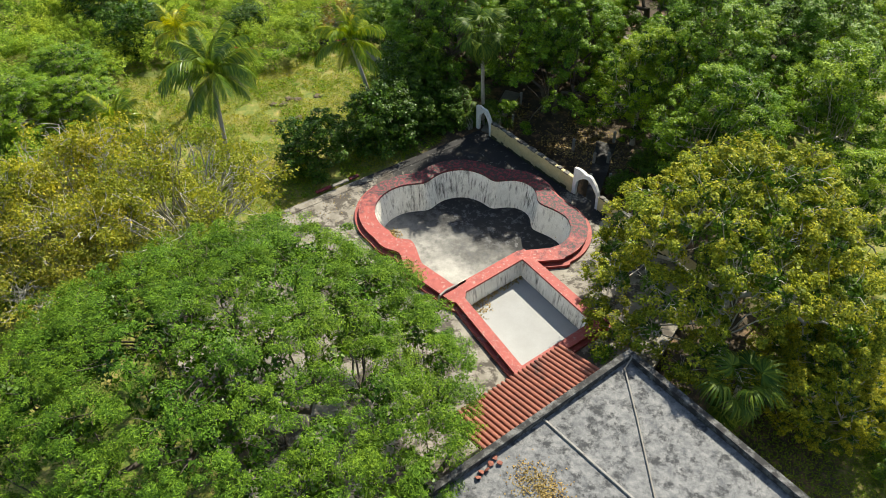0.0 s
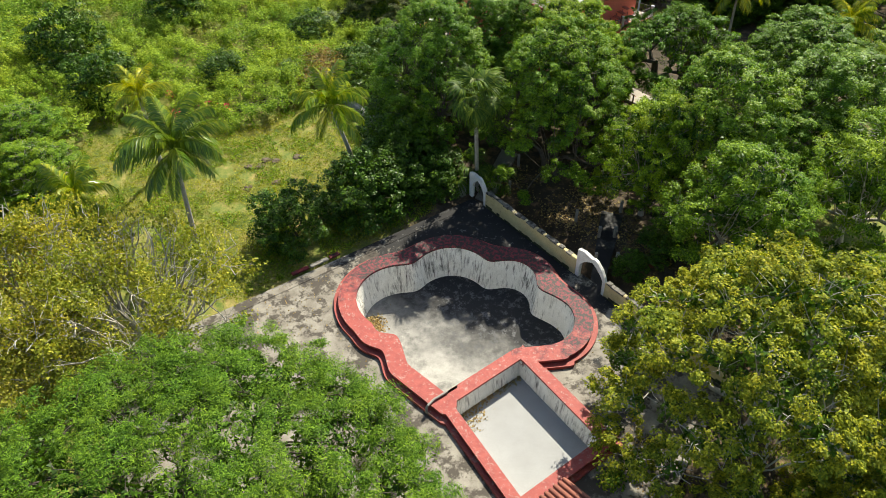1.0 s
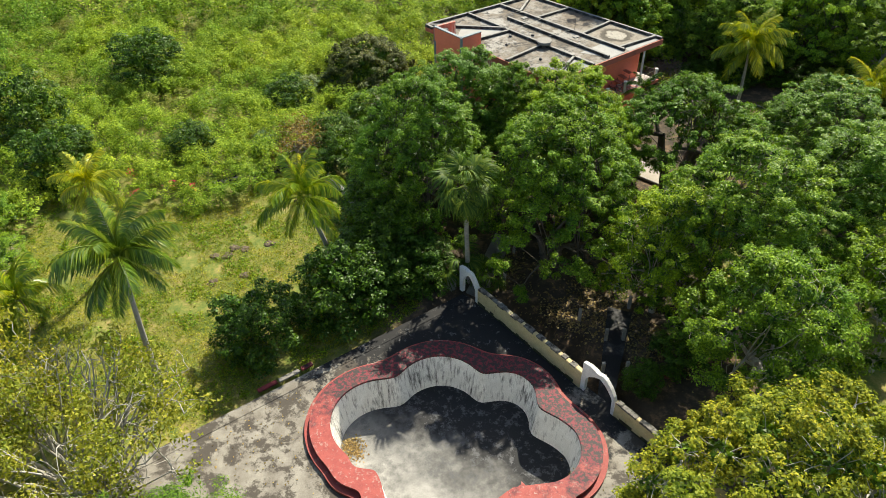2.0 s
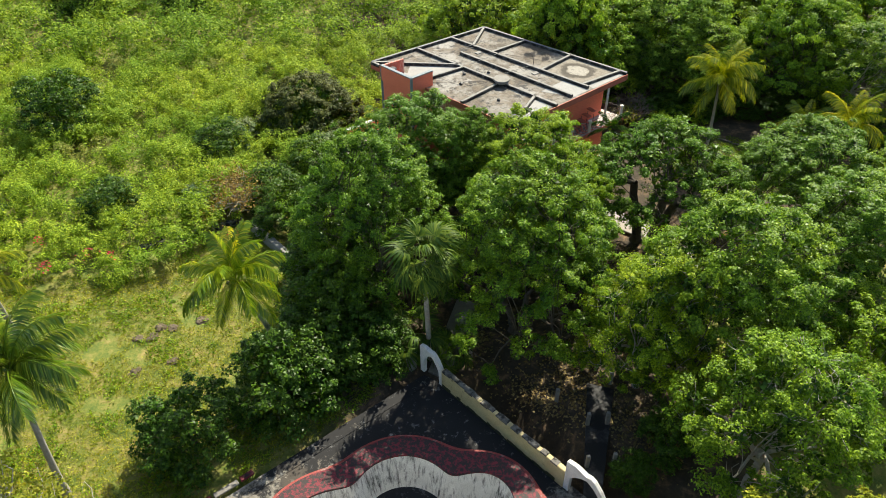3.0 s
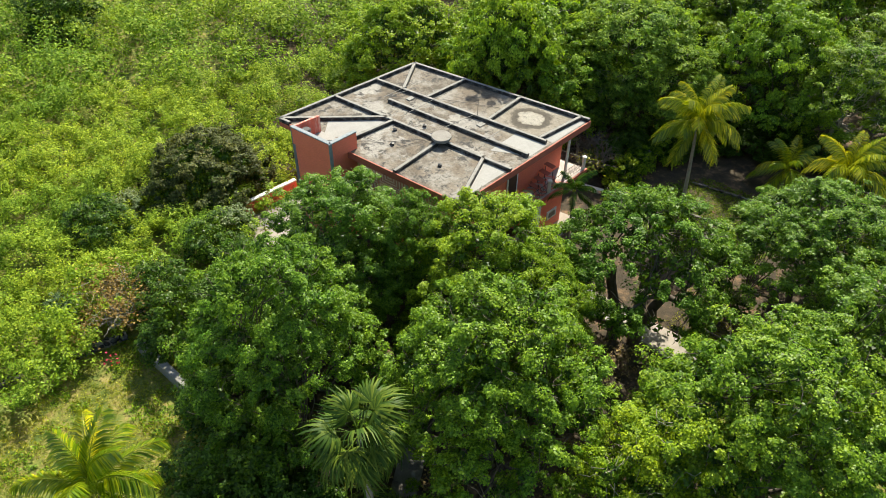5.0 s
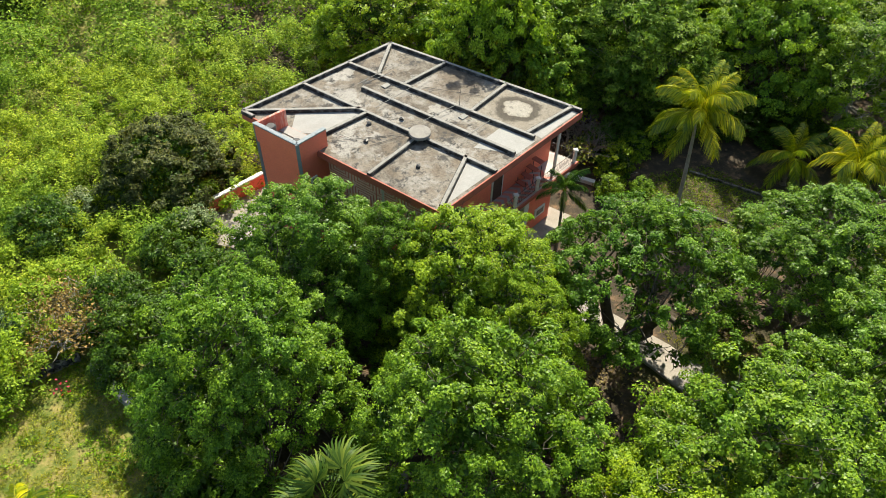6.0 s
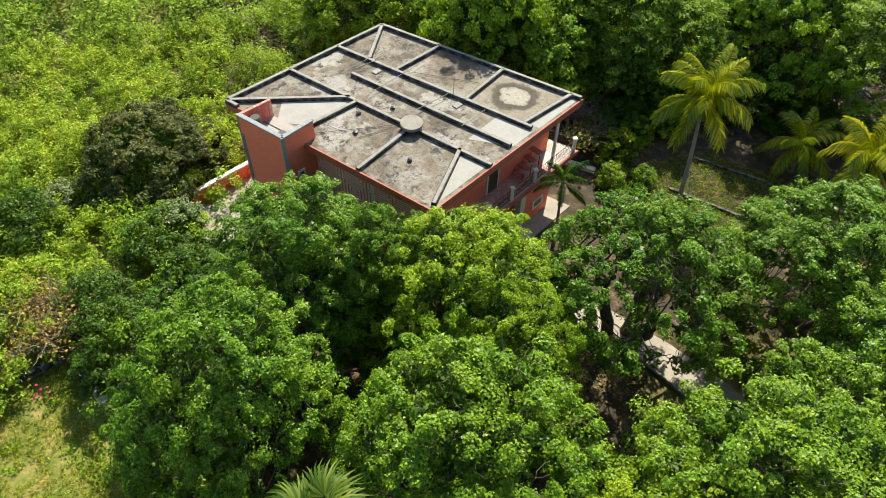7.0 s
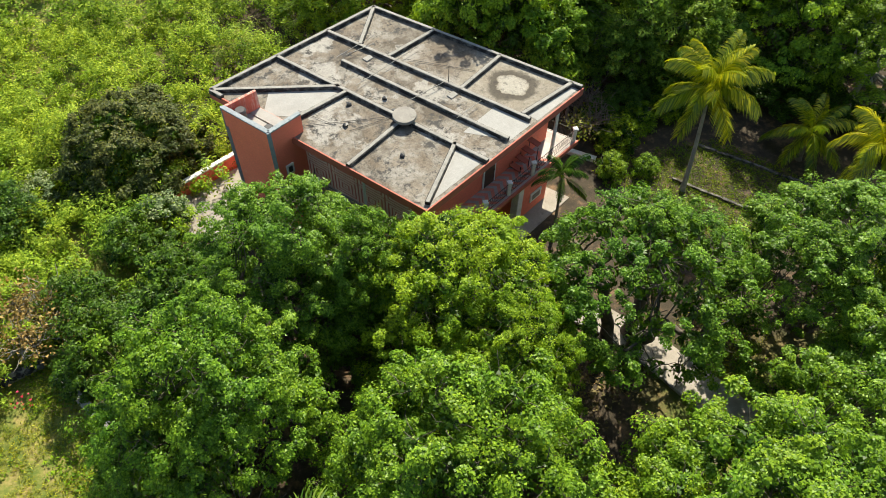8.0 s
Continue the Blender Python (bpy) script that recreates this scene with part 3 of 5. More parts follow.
# terrace with the basin cut out of it
DECK = ((3.75, 49.0), (-19.0, 34.3), (-12.0, 22.0), (-4.0, 12.0), (3.0, 14.0), (9.8, 22.0), (13.0, 26.5), (17.4, 32.6), (4.75, 48.2))


def hole(count=720):
    out = []
    sh = grow(list(SHALLOW), 0.1)
    ring = pool_outline(0.13)
    turns = np.linspace(0, 2 * math.pi, len(ring) + 1)
    radii = [math.hypot(x - C0.x, y - C0.y) for x, y in ring + ring[:1]]
    for k in range(count):
        a = 2 * math.pi * k / count
        d = Vector((math.cos(a), math.sin(a)))
        r = max(float(np.interp(a, turns, radii)), exit_poly(d, sh))
        out.append((C0.x + r * d.x, C0.y + r * d.y))
    return out


bm = bmesh.new()
es = []
for ring in (DECK, hole()):
    vs = [bm.verts.new((x, y, 0.0)) for x, y in ring]
    es += [bm.edges.new((vs[i - 1], vs[i])) for i in range(len(vs))]
bmesh.ops.triangle_fill(bm, use_beauty=True, use_dissolve=False, edges=es)
low = bmesh.ops.extrude_face_region(bm, geom=bm.faces[:])
bmesh.ops.translate(bm, vec=(0, 0, -0.6), verts=[v for v in low["geom"] if isinstance(v, bmesh.types.BMVert)])
terrace = part("terrace", bm, M_terrace)
tagged(terrace, "weathered concrete terrace round the pool, blackened for mould and tree shade", "terrace", kind="structure")

# boundary wall with two arches
M_mould_cap = stained("mouldy_mortar", (0.21, 0.2, 0.175), (0.1, 0.092, 0.078), (0.025, 0.023, 0.02), 0.46, 3.0)
M_moss = stained("moss", (0.05, 0.055, 0.018), (0.025, 0.028, 0.012), (0.01, 0.01, 0.009), 0.5, 3.0, 0.95)
WALL = [Vector(p) for p in ((4.75, 48.15), (10.05, 41.25), (11.55, 39.25), (17.6, 31.4))]
bm = bmesh.new()
bar(bm, WALL[0], WALL[1], 0.28, -0.3, 1.35, 0.03)
bar(bm, WALL[2], WALL[3], 0.28, -0.3, 1.2, 0.03)
wall_north = part("wall_north", bm, M_yellow_wall)
tagged(wall_north, "low yellow limewashed boundary wall, flaking and mossy at its foot", "wall", kind="structure")
rng = np.random.default_rng(7)
for a, b, top in ((WALL[0], WALL[1], 1.35), (WALL[2], WALL[3], 1.2)):
    L = (b - a).length
    d = (b - a) / L
    bm = bmesh.new()
    p = 0.05
    while p < L - 0.5:
        w = rng.uniform(0.25, 0.8)
        bar(bm, a + d * p, a + d * min(L - 0.05, p + w), rng.uniform(0.26, 0.33), top - rng.uniform(0.03, 0.12), top + rng.uniform(0.015, 0.07), 0.012)
        p += w + (rng.uniform(0.1, 0.4) if rng.uniform() < 0.25 else 0.004)
    part("cap", bm, M_mould_cap, wall_north, "ragged grey mortar cap blackened with mould")
    bm = bmesh.new()
    p = 0.05
    while p < L - 0.5:
        w = rng.uniform(0.2, 0.7)
        bar(bm, a + d * p, a + d * min(L - 0.05, p + w), 0.31, -0.3, 0.02 + rng.uniform(0.05, 0.28), 0.01)
        p += w + 0.004
    part("mossy_foot", bm, M_moss, wall_north, "black and mossy foot of the wall")


def arch(name, a, b, height, label):
    """White gateway: two posts that meet in a pointed round head."""
    a, b = Vector(a), Vector(b)
    d = (b - a)
    L = d.length
    d /= L
    prof = [(0, 0), (0.32, 0), (0.32, height * 0.45)]
    k = 8
    for i in range(k + 1):
        t = math.pi * (1 - i / k)
        prof.append((L / 2 + (L / 2 - 0.32) * math.cos(t), height * 0.5 + height * 0.36 * (1 - abs(math.cos(t))) ** 0.6))
    prof += [(L - 0.24, height * 0.45), (L - 0.24, 0), (L + 0.04, 0), (L, height * 0.44), (L * 0.93, height * 0.62), (L * 0.82, height * 0.8), (L * 0.66, height * 0.96), (L * 0.55, height), (L * 0.45, height * 0.95), (L * 0.36, height * 0.98), (L * 0.2, height * 1.01), (0, height * 0.96)]
    bm = bmesh.new()
    n = Vector((-d.y, d.x)) * 0.12
    f = [bm.verts.new((a.x + d.x * s - n.x, a.y + d.y * s - n.y, z)) for s, z in prof]
    g = [bm.verts.new((a.x + d.x * s + n.x, a.y + d.y * s + n.y, z)) for s, z in prof]
    m = len(prof)
    bm.faces.new(f)
    bm.faces.new(g[::-1])
    for i in range(m):
        bm.faces.new((f[i], f[(i + 1) % m], g[(i + 1) % m], g[i]))
    bmesh.ops.bevel(bm, geom=bm.edges[:], offset=0.025, segments=1, affect="EDGES")
    ob = part(name, bm, M_white_wash)
    return tagged(ob, label, "gateway", "gateways in the wall")


arch("gateway", (3.65, 49.5), (4.75, 48.15), 2.15, "whitewashed arched gateway at the end of the wall")
arch("gateway", (10.05, 41.25), (11.55, 39.25), 2.3, "whitewashed arched gateway in the yellow wall")

# ---- house ----
HW, HN, HE, HS = Vector((2.0, 75.15)), Vector((11.6, 80.5)), Vector((21.2, 71.25)), Vector((11.3, 64.8))


def hq(a, b):
    """Plan place on the house: a runs from the west to the north corner, b from the west to the south corner."""
    return (HW * (1 - a) + HN * a) * (1 - b) + (HS * (1 - a) + HE * a) * b


def ring_roof():
    """Roof screed: grey and tan blotches, black mould, and the tide ring of a dried puddle."""
    m, nt, b = mat("roof_screed", 0.85)
    v = coords(nt)
    col = ramp(nt, noise_at(nt, v, 0.5, 10, 0.68), [(0.4, (0.085, 0.068, 0.05)), (0.49, (0.18, 0.16, 0.135)), (0.6, (0.26, 0.245, 0.22))])
    tan = step(nt, noise_at(nt, v, 0.9, 8, 0.65), 0.5, 0.58)
    col = mixc(nt, maths(nt, "MULTIPLY", tan, 0.6), col, (0.16, 0.124, 0.088))
    pale = step(nt, noise_at(nt, v, 0.32, 9, 0.6), 0.54, 0.57)
    col = mixc(nt, maths(nt, "MULTIPLY", pale, 0.7), col, (0.33, 0.318, 0.295))
    black = step(nt, noise_at(nt, v, 1.4, 10, 0.74), 0.53, 0.6)
    col = mixc(nt, black, col, (0.04, 0.0376, 0.036))
    c = hq(0.85, 0.78)
    d = nt.nodes.new("ShaderNodeVectorMath")
    d.operation = "DISTANCE"
    d.inputs[1].default_value = (c.x, c.y, 6.3)
    nt.links.new(v, d.inputs[0])
    r = maths(nt, "ADD", d.outputs["Value"], maths(nt, "MULTIPLY", noise_at(nt, v, 0.9, 5), 1.3))
    ring = ramp(nt, step(nt, r, 1.1, 3.2), [(0.0, (0, 0, 0)), (0.15, (0, 0, 0)), (0.2, (1, 1, 1)), (0.36, (0.9, 0.9, 0.9)), (0.46, (0, 0, 0))])
    d2 = maths(nt, "SUBTRACT", 1.0, step(nt, r, 1.25, 1.5))
    # Tan stain with some of the tree's shadow on this panel painted in.
    e = nt.nodes.new("ShaderNodeVectorMath")
    e.operation = "DISTANCE"
    c = hq(0.87, 0.47)
    e.inputs[1].default_value = (c.x, c.y, 6.3)
    nt.links.new(v, e.inputs[0])
    stain = maths(nt, "SUBTRACT", 1.0, step(nt, maths(nt, "ADD", e.outputs["Value"], maths(nt, "MULTIPLY", noise_at(nt, v, 1.1, 8, 0.7), 3.0)), 2.6, 3.6))
    col = mixc(nt, maths(nt, "MULTIPLY", stain, 0.7), col, (0.12, 0.09, 0.062))
    brown = step(nt, noise_at(nt, v, 0.75, 9, 0.7), 0.53, 0.62)
    col = mixc(nt, maths(nt, "MULTIPLY", brown, 0.65), col, (0.13, 0.098, 0.068))
    near = maths(nt, "SUBTRACT", 1.0, step(nt, r, 2.9, 3.6))
    col = mixc(nt, maths(nt, "MULTIPLY", near, 0.7), col, (0.25, 0.22, 0.175))
    col = mixc(nt, maths(nt, "MULTIPLY", d2, 0.8), col, (0.33, 0.31, 0.27))
    col = mixc(nt, ring, col, (0.05, 0.04, 0.028))
    mid = noise_at(nt, v, 4.5, 6, 0.75)
    col = mixc(nt, 1.0, col, ramp(nt, mid, [(0.36, (0.55, 0.55, 0.55)), (0.47, (0.98, 0.97, 0.95)), (0.66, (1.06, 1.06, 1.05))]), "MULTIPLY")
    fine = noise_at(nt, v, 16, 4, 0.7)
    col = mixc(nt, 1.0, col, ramp(nt, fine, [(0.3, (0.656, 0.656, 0.656)), (0.7, (1.1, 1.1, 1.1))]), "MULTIPLY")
    nt.links.new(col, b.inputs["Base Color"])
    bump(nt, b, fine, 0.25, 0.01)
    return m


M_screed = ring_roof()
house = thing("house", pose(0, 0, 0), "two-storey orange house with a flat stained concrete roof", "house")


def hprism(a0, a1, b0, b1, z0, z1, bevel=0.0):
    return prism(bmesh.new(), [hq(a0, b0), hq(a0, b1), hq(a1, b1), hq(a1, b0)], z0, z1, bevel)


part("roof", hprism(0, 1, 0, 1, 6.02, 6.3), M_screed, house, "flat concrete roof with stains and dried puddle rings")
for p, q in (((-0.004, -0.004), (-0.004, 1.004)), ((-0.004, 1.004), (1.004, 1.004))):
    part("fascia", bar(bmesh.new(), hq(*p), hq(*q), 0.07, 5.9, 6.36), M_orange_dark, house, "orange painted roof edge")
BEAMS = (((0, 0), (1, 0)), ((0, 0), (0, 0.06)), ((1, 0), (1, 1)), ((0.38, 0), (0.36, 1)), ((0.69, 0), (0.68, 0.97)), ((0.54, 0.2), (0.52, 0.98)),
         ((1, 0.31), (0.69, 0.31)), ((1, 0.63), (0.69, 0.66)), ((1, 0.955), (0.69, 0.93)), ((1, 0), (0.69, 0.17)), ((0, 0), (0.38, 0.32)),
         ((0, 0.665), (0.37, 0.63)), ((0.025, 0.985), (0.37, 0.855)), ((0.06, 0.345), (0.37, 0.36)))
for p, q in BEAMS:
    # Beam sides painted black for mould and shade together.
    beam = part("roof_beam", bar(bmesh.new(), hq(*p), hq(*q), 0.26, 6.29, 6.5, 0.02), M_mould_shade, house, "upstand beam with sides blackened for mould and shade")
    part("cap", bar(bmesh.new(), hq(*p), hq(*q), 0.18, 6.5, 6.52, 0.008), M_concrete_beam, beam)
part("upper_wall", hprism(0.06, 0.9, 0.06, 0.935, 3.0, 6.03), M_orange, house)
part("ground_wall", hprism(0.06, 0.9, 0.06, 0.88, -0.3, 3.0), M_orange, house)
M_balcony_tile = stained("pale_pink_tile", (0.4, 0.335, 0.31), (0.33, 0.275, 0.25), (0.3, 0.22, 0.19), 0.62, 1.3, 0.6)
part("balcony_floor", hprism(0.02, 0.97, 0.86, 1.04, 2.82, 3.02), M_balcony_tile, house)
bm = bmesh.new()
M_orange_worn = stained("orange_paint_peeling", (0.5, 0.15, 0.1), (0.36, 0.1, 0.07), (0.5, 0.42, 0.36), 0.44, 1.6, 0.8, True)
TOW = ((2.68, 72.5), (4.74, 70.22), (6.34, 71.25), (4.38, 73.42))
prism(bm, TOW, -0.3, 6.33)
part("tower", bm, M_orange, house)
part("tower_roof", prism(bmesh.new(), grow(list(TOW), -0.03), 6.33, 6.36), M_smooth_screed, house)
for p, q in ((0, 1), (1, 2), (0, 3)):
    part("tower_parapet", bar(bmesh.new(), TOW[p], Vector(TOW[p]).lerp(Vector(TOW[q]), 1.0), 0.16, 6.29, 7.46), M_orange_worn if q == 3 else M_orange, house)

# ---- building beside the pool ----
NB = ((9.75, 23.1), (2.3, 17.75), (-2.0, 14.7), (4.6, 5.2), (16.8, 13.6))
annex = thing("pool_house", pose(0, 0, 0), "flat-roofed concrete outbuilding with a mouldy parapet", "building")
part("wall", prism(bmesh.new(), NB, -0.3, 4.3), M_yellow_wall, annex)
part("roof", prism(bmesh.new(), grow(list(NB), 0.1), 4.3, 4.5), M_annex_roof, annex, "flat concrete roof blotched for grey mould and dappled shade")
part("parapet", band(bmesh.new(), grow(list(NB), -0.2), grow(list(NB), 0.12), 4.49, 4.9), M_mould_shade, annex)


# ---- trees ----
ficus = tree(at(9.9, 52.2, 20, 0.94), 11, 5.8, 0.8, 13.1, 58, 0.2, 0.66, 140, 0.36, (0.108, 0.066), M_leaf_big, M_bark_dark, "broad dark-trunked tree with a dense glossy green crown", group="trees", trunks=3, spread=0.5, rag=0.44, gaps=-0.1, twigs=4)
LIME = ((12.9, 56.7), (11.8, 60.0))
LIME_CROWN = next(o for o in ficus.children if o.name.split(".")[0] == "crown").data.copy()
LIME_CROWN.materials.clear()
LIME_CROWN.materials.append(M_leaf_lime)
for x, y, a, s, sz in ((12.9, 56.7, 40, 0.62, 0.76), (1.1, 57.0, 130, 0.86, 0.9), (4.6, 63.9, 215, 0.85, 0.75), (11.8, 60.0, 300, 0.85, 0.8), (8.4, 62.4, 20, 0.58, 0.72), (19.9, 47.8, 75, 1.0, 0.92), (28.5, 50.5, 160, 1.0, 0.81), (29.8, 58.5, 30, 0.92, 0.72)):
    made = plant(ficus, x, y, a, s, sz)
    if (x, y) in LIME:
        made["label"] = "broad tree with a dense bright lime-green crown"
        for o in made.children:
            if o.name.split(".")[0] == "crown":
                o.data = LIME_CROWN
tree(at(20.2, 59.5, 0), 12, 5.1, 4.0, 9.2, 48, 0.22, 0.68, 140, 0.36, (0.108, 0.066), M_leaf_big, M_bark_dark, "tall green tree with bare dark trunks over the garden path", group="trees", trunks=3, spread=0.75, trunk_r=0.33, rag=0.38, gaps=-0.05, twigs=6)
light_tree = tree(at(18.8, 40.0, 0), 21, 4.6, 2.4, 10.8, 26, 0.26, 0.78, 120, 0.4, (0.108, 0.064), M_leaf_light, M_bark_pale, "tall tree with light green leaves and pale bare twigs", group="trees", twigs=6)
plant(light_tree, 27.0, 42.0, 100, 1.0)
plant(light_tree, 26.0, 34.0, 10, 0.8)
plant(light_tree, 15.6, 47.2, 60, 0.84, 0.9)
for x, y, a, s in ((41.3, 72.8, 20, 1.0), (47, 64.5, 140, 1.0), (48, 77, 20, 1.0), (41, 84, 50, 1.15), (51, 70, 110, 1.2), (40, 89, 200, 1.2), (33, 90, 300, 1.1)):
    plant(light_tree, x, y, a, s, s * 0.85)
plant(light_tree, 34.5, 56.0, 220, 0.9, 0.8)
for x, y, a, sc in ((-27.5, 50.5, 30, 0.75), (-32, 49, 100, 0.9), (-30, 55, 60, 0.8)):
    plant(light_tree, x, y, a, sc, sc * 0.6)
dark_tree = tree(at(20.0, 81.8, 0, 1.15), 31, 5.8, 0.9, 8.7, 42, 0.24, 0.78, 110, 0.42, (0.15, 0.09), M_leaf_wood, M_bark_dark, "dense dark green tree in the woods behind the house", group="trees")
for x, y, a, s in ((12.5, 88.0, 60, 0.95), (60, 70, 20, 1.1), (46, 88, 70, 1.2), (25, 93, 300, 1.1), (55, 88, 170, 1.2), (37, 97, 200, 1.1), (44, 62, 250, 0.9)):
    plant(dark_tree, x, y, a, s)
plant(dark_tree, 18.4, 80.1, 200, 0.82, 1.3)
feather = tree(at(-9.6, 20.4, 0), 41, 11.4, 4.5, 10.3, 130, 0.15, 0.66, 150, 0.48, (0.15, 0.03), M_leaf_feather, M_bark_dark, "wide spreading tree with fine feathery bright green leaves", group="trees", trunk_r=0.38, flat=0.34, squash=0.62, rag=0.45, gaps=-0.2, twigs=2)
plant(dark_tree, 38.2, 77.4, 140, 0.95, 1.15)
plant(dark_tree, 33.0, 86.5, 50, 0.95, 0.95)
far_feather = tree(at(28.6, 81.6, 0), 42, 6.8, 2.0, 9.4, 46, 0.22, 0.7, 60, 0.55, (0.24, 0.075), M_leaf_plume, M_bark, "tall feathery-leaved green tree behind the house", group="trees", flat=0.4, squash=0.75)
for x, y, a, sc in ((27.0, 78.2, 40, 0.42), (32.8, 76.8, 150, 0.4), (25.0, 79.6, 260, 0.4)):
    plant(far_feather, x, y, a, sc, sc * 1.5, "slender feathery-leaved tree at the edge of the woods")


def pine(m, height, seed, label):
    """A young araucaria: a straight stem with level whorls of needled branches."""
    rng = np.random.default_rng(seed)
    ob = thing("pine_tree", m, label, "tree", "trees")
    part("trunk", tubes([[(0, 0, height * t, 0.1 * (1.05 - t)) for t in np.linspace(0, 1, 6)]], 7), M_bark, ob)
    for k in range(11):
        z = height * (0.12 + 0.08 * k)
        reach = 1.7 * (1 - k / 12)
        P, N, paths = [], [], []
        for i in range(6):
            a = i * math.pi / 3 + k * 0.5 + rng.uniform(-0.2, 0.2)
            tip = (reach * math.cos(a), reach * math.sin(a), z + 0.12 * reach)
            paths.append(bent(rng, (0, 0, z), tip, 0.03, 0.01, -0.04, 0.05, 4))
            for u in np.linspace(0.15, 1.0, 26):
                P.append((tip[0] * u, tip[1] * u, z + 0.12 * reach * u))
                N.append((0, 0, 1))
        P = np.repeat(np.array(P), 5, 0) + rng.normal(0, 0.075, (len(P) * 5, 3))
        branch = part("whorl", tubes(paths, 4), M_bark, ob)
        v, q = leaves(rng, P, np.tile((0.0, 0.0, 0.7), (len(P), 1)), 0.16, 0.05, 0.5)
        part("needles", mesh_np("needles", v, q), M_leaf_feather, branch)
    return ob


pine(at(31.2, 75.6, 0), 6.6, 45, "young araucaria with level whorls of green branches")
yellow = tree(at(16.5, 28.5, 0), 51, 7.8, 2.0, 12.0, 56, 0.2, 0.7, 92, 0.36, (0.13, 0.074), M_leaf_yellow, M_bark_grey, "broad tree with yellowing leaves and pale branches", trunk_r=0.32, twigs=7, rag=0.36, gaps=-0.22)
plant(yellow, 20.4, 23.4, 130, 0.5, 0.42, "low olive-leaved tree with grey branches behind the annex")
sparse = open_tree(at(-15.5, 35.8, 0), 61, 6.8, 7.6, 12, -0.08, 62, M_leaf_olive, M_bark_grey, "sparse tree with yellow-green leaves and grey bare branches", "thin trees")
open_tree(at(-21.8, 37.4, 40), 62, 7.0, 7.8, 13, -0.08, 62, M_leaf_olive, M_bark_grey, "sparse tree with yellowing leaf clumps and forked grey stems", "thin trees")
open_tree(at(-26.6, 35.2, 0), 63, 5.8, 5.8, 12, -0.12, 60, M_leaf_dull, M_bark_grey, "thin grey-twigged tree with few dull leaves", "thin trees")
open_tree(at(-21.6, 31.4, 0), 64, 4.6, 4.4, 9, -0.05, 60, M_leaf_dull, M_bark_grey, "low grey-twigged tree tangled with dull leaves", "thin trees")
bush = tree(at(-8.5, 45.7, 0), 71, 2.9, 0.2, 4.6, 18, 0.36, 0.64, 56, 0.36, (0.14, 0.08), M_leaf_dark, M_bark_dark, "rounded dark green bush beside the terrace", "bush", "bushes", trunk_r=0.08, low=-0.8, twigs=1)
plant(bush, -3.9, 48.2, 90, 1.1)
plant(bush, -0.9, 50.4, 200, 0.95)
plant(bush, -1.2, 53.5, 20, 1.2)
plant(bush, 1.0, 50.6, 120, 0.8)
plant(bush, -2.4, 50.0, 300, 1.0)
plant(bush, 13.6, 41.4, 10, 0.42)
plant(bush, -1.6, 58.8, 60, 1.1)
plant(bush, -4.3, 63.4, 160, 0.9)
M_leaf_mango = leaf_mat("leaf_mango", (0.025, 0.038, 0.011), (0.06, 0.082, 0.02), (0.15, 0.165, 0.045), 0.22, 0.5)
tree(at(-3.6, 77.3, 0), 73, 4.6, 0.2, 4.3, 30, 0.3, 0.55, 64, 0.32, (0.16, 0.07), M_leaf_mango, M_bark_dark, "large round dark olive bush beside the house", "bush", "bushes", trunk_r=0.12, low=-0.8, twigs=1, rag=0.24, gaps=-0.35)
for x, y, a, s in ((-24, 79, 0, 1.2), (-17, 104, 40, 1.3), (-28, 104, 80, 1.5), (16.0, 43.0, 200, 0.6), (24.5, 74.6, 120, 0.5), (26.6, 75.6, 20, 0.6), (22.6, 23.0, 40, 0.55), (24.6, 26.0, 90, 0.9), (23.8, 19.0, 0, 0.7), (-27, 64, 10, 1.1), (-32, 70, 130, 1.3)):
    plant(bush, x, y, a, s, None, "dense dark green bush among the scrub")

for x, y, a, sc in ((-10.4, 73.6, 110, 0.8), (-3.0, 70.4, 250, 0.75), (-17.5, 66.8, 40, 0.75)):
    plant(bush, x, y, a, sc, sc * 0.85, "dense dark green bush among the scrub")
M_leaf_silver = leaf_mat("leaf_silver", (0.09, 0.13, 0.06), (0.19, 0.25, 0.13), (0.36, 0.42, 0.26), 0.25, 0.5)
silver = tree(at(-1.9, 72.2, 0), 76, 1.5, 0.1, 2.4, 14, 0.36, 0.5, 46, 0.3, (0.13, 0.06), M_leaf_silver, M_bark_pale, "silvery-leaved shrub beside the garden wall", "shrub", "silvery shrubs", trunk_r=0.06, low=-0.8, twigs=2)
plant(silver, -8.6, 75.4, 80, 0.9)
plant(silver, -11.5, 66.8, 200, 0.8)
for x, y, a, sc in ((33.4, 75.6, 20, 0.62), (36.4, 74.2, 130, 0.7), (39.2, 72.6, 240, 0.75), (30.4, 75.2, 80, 0.5), (35.4, 78.0, 300, 0.8), (39.6, 76.4, 10, 0.9), (28.4, 76.6, 190, 0.6), (41.4, 69.6, 60, 0.7)):
    plant(bush, x, y, a, sc, sc * 0.8, "low dark green undergrowth at the edge of the woods")
shrub = tree(at(25.2, 72.6, 0), 75, 1.5, 0.1, 2.3, 14, 0.36, 0.5, 40, 0.3, (0.13, 0.07), M_leaf_light, M_bark_pale, "light green shrub at the edge of the shaded lawn", "shrub", "lawn shrubs", trunk_r=0.06, low=-0.8, twigs=2)
for x, y, a, s in ((27.0, 74.2, 70, 0.8), (23.8, 70.6, 200, 0.7), (29.6, 75.0, 10, 1.0), (26.0, 70.4, 130, 0.55)):
    plant(shrub, x, y, a, s)
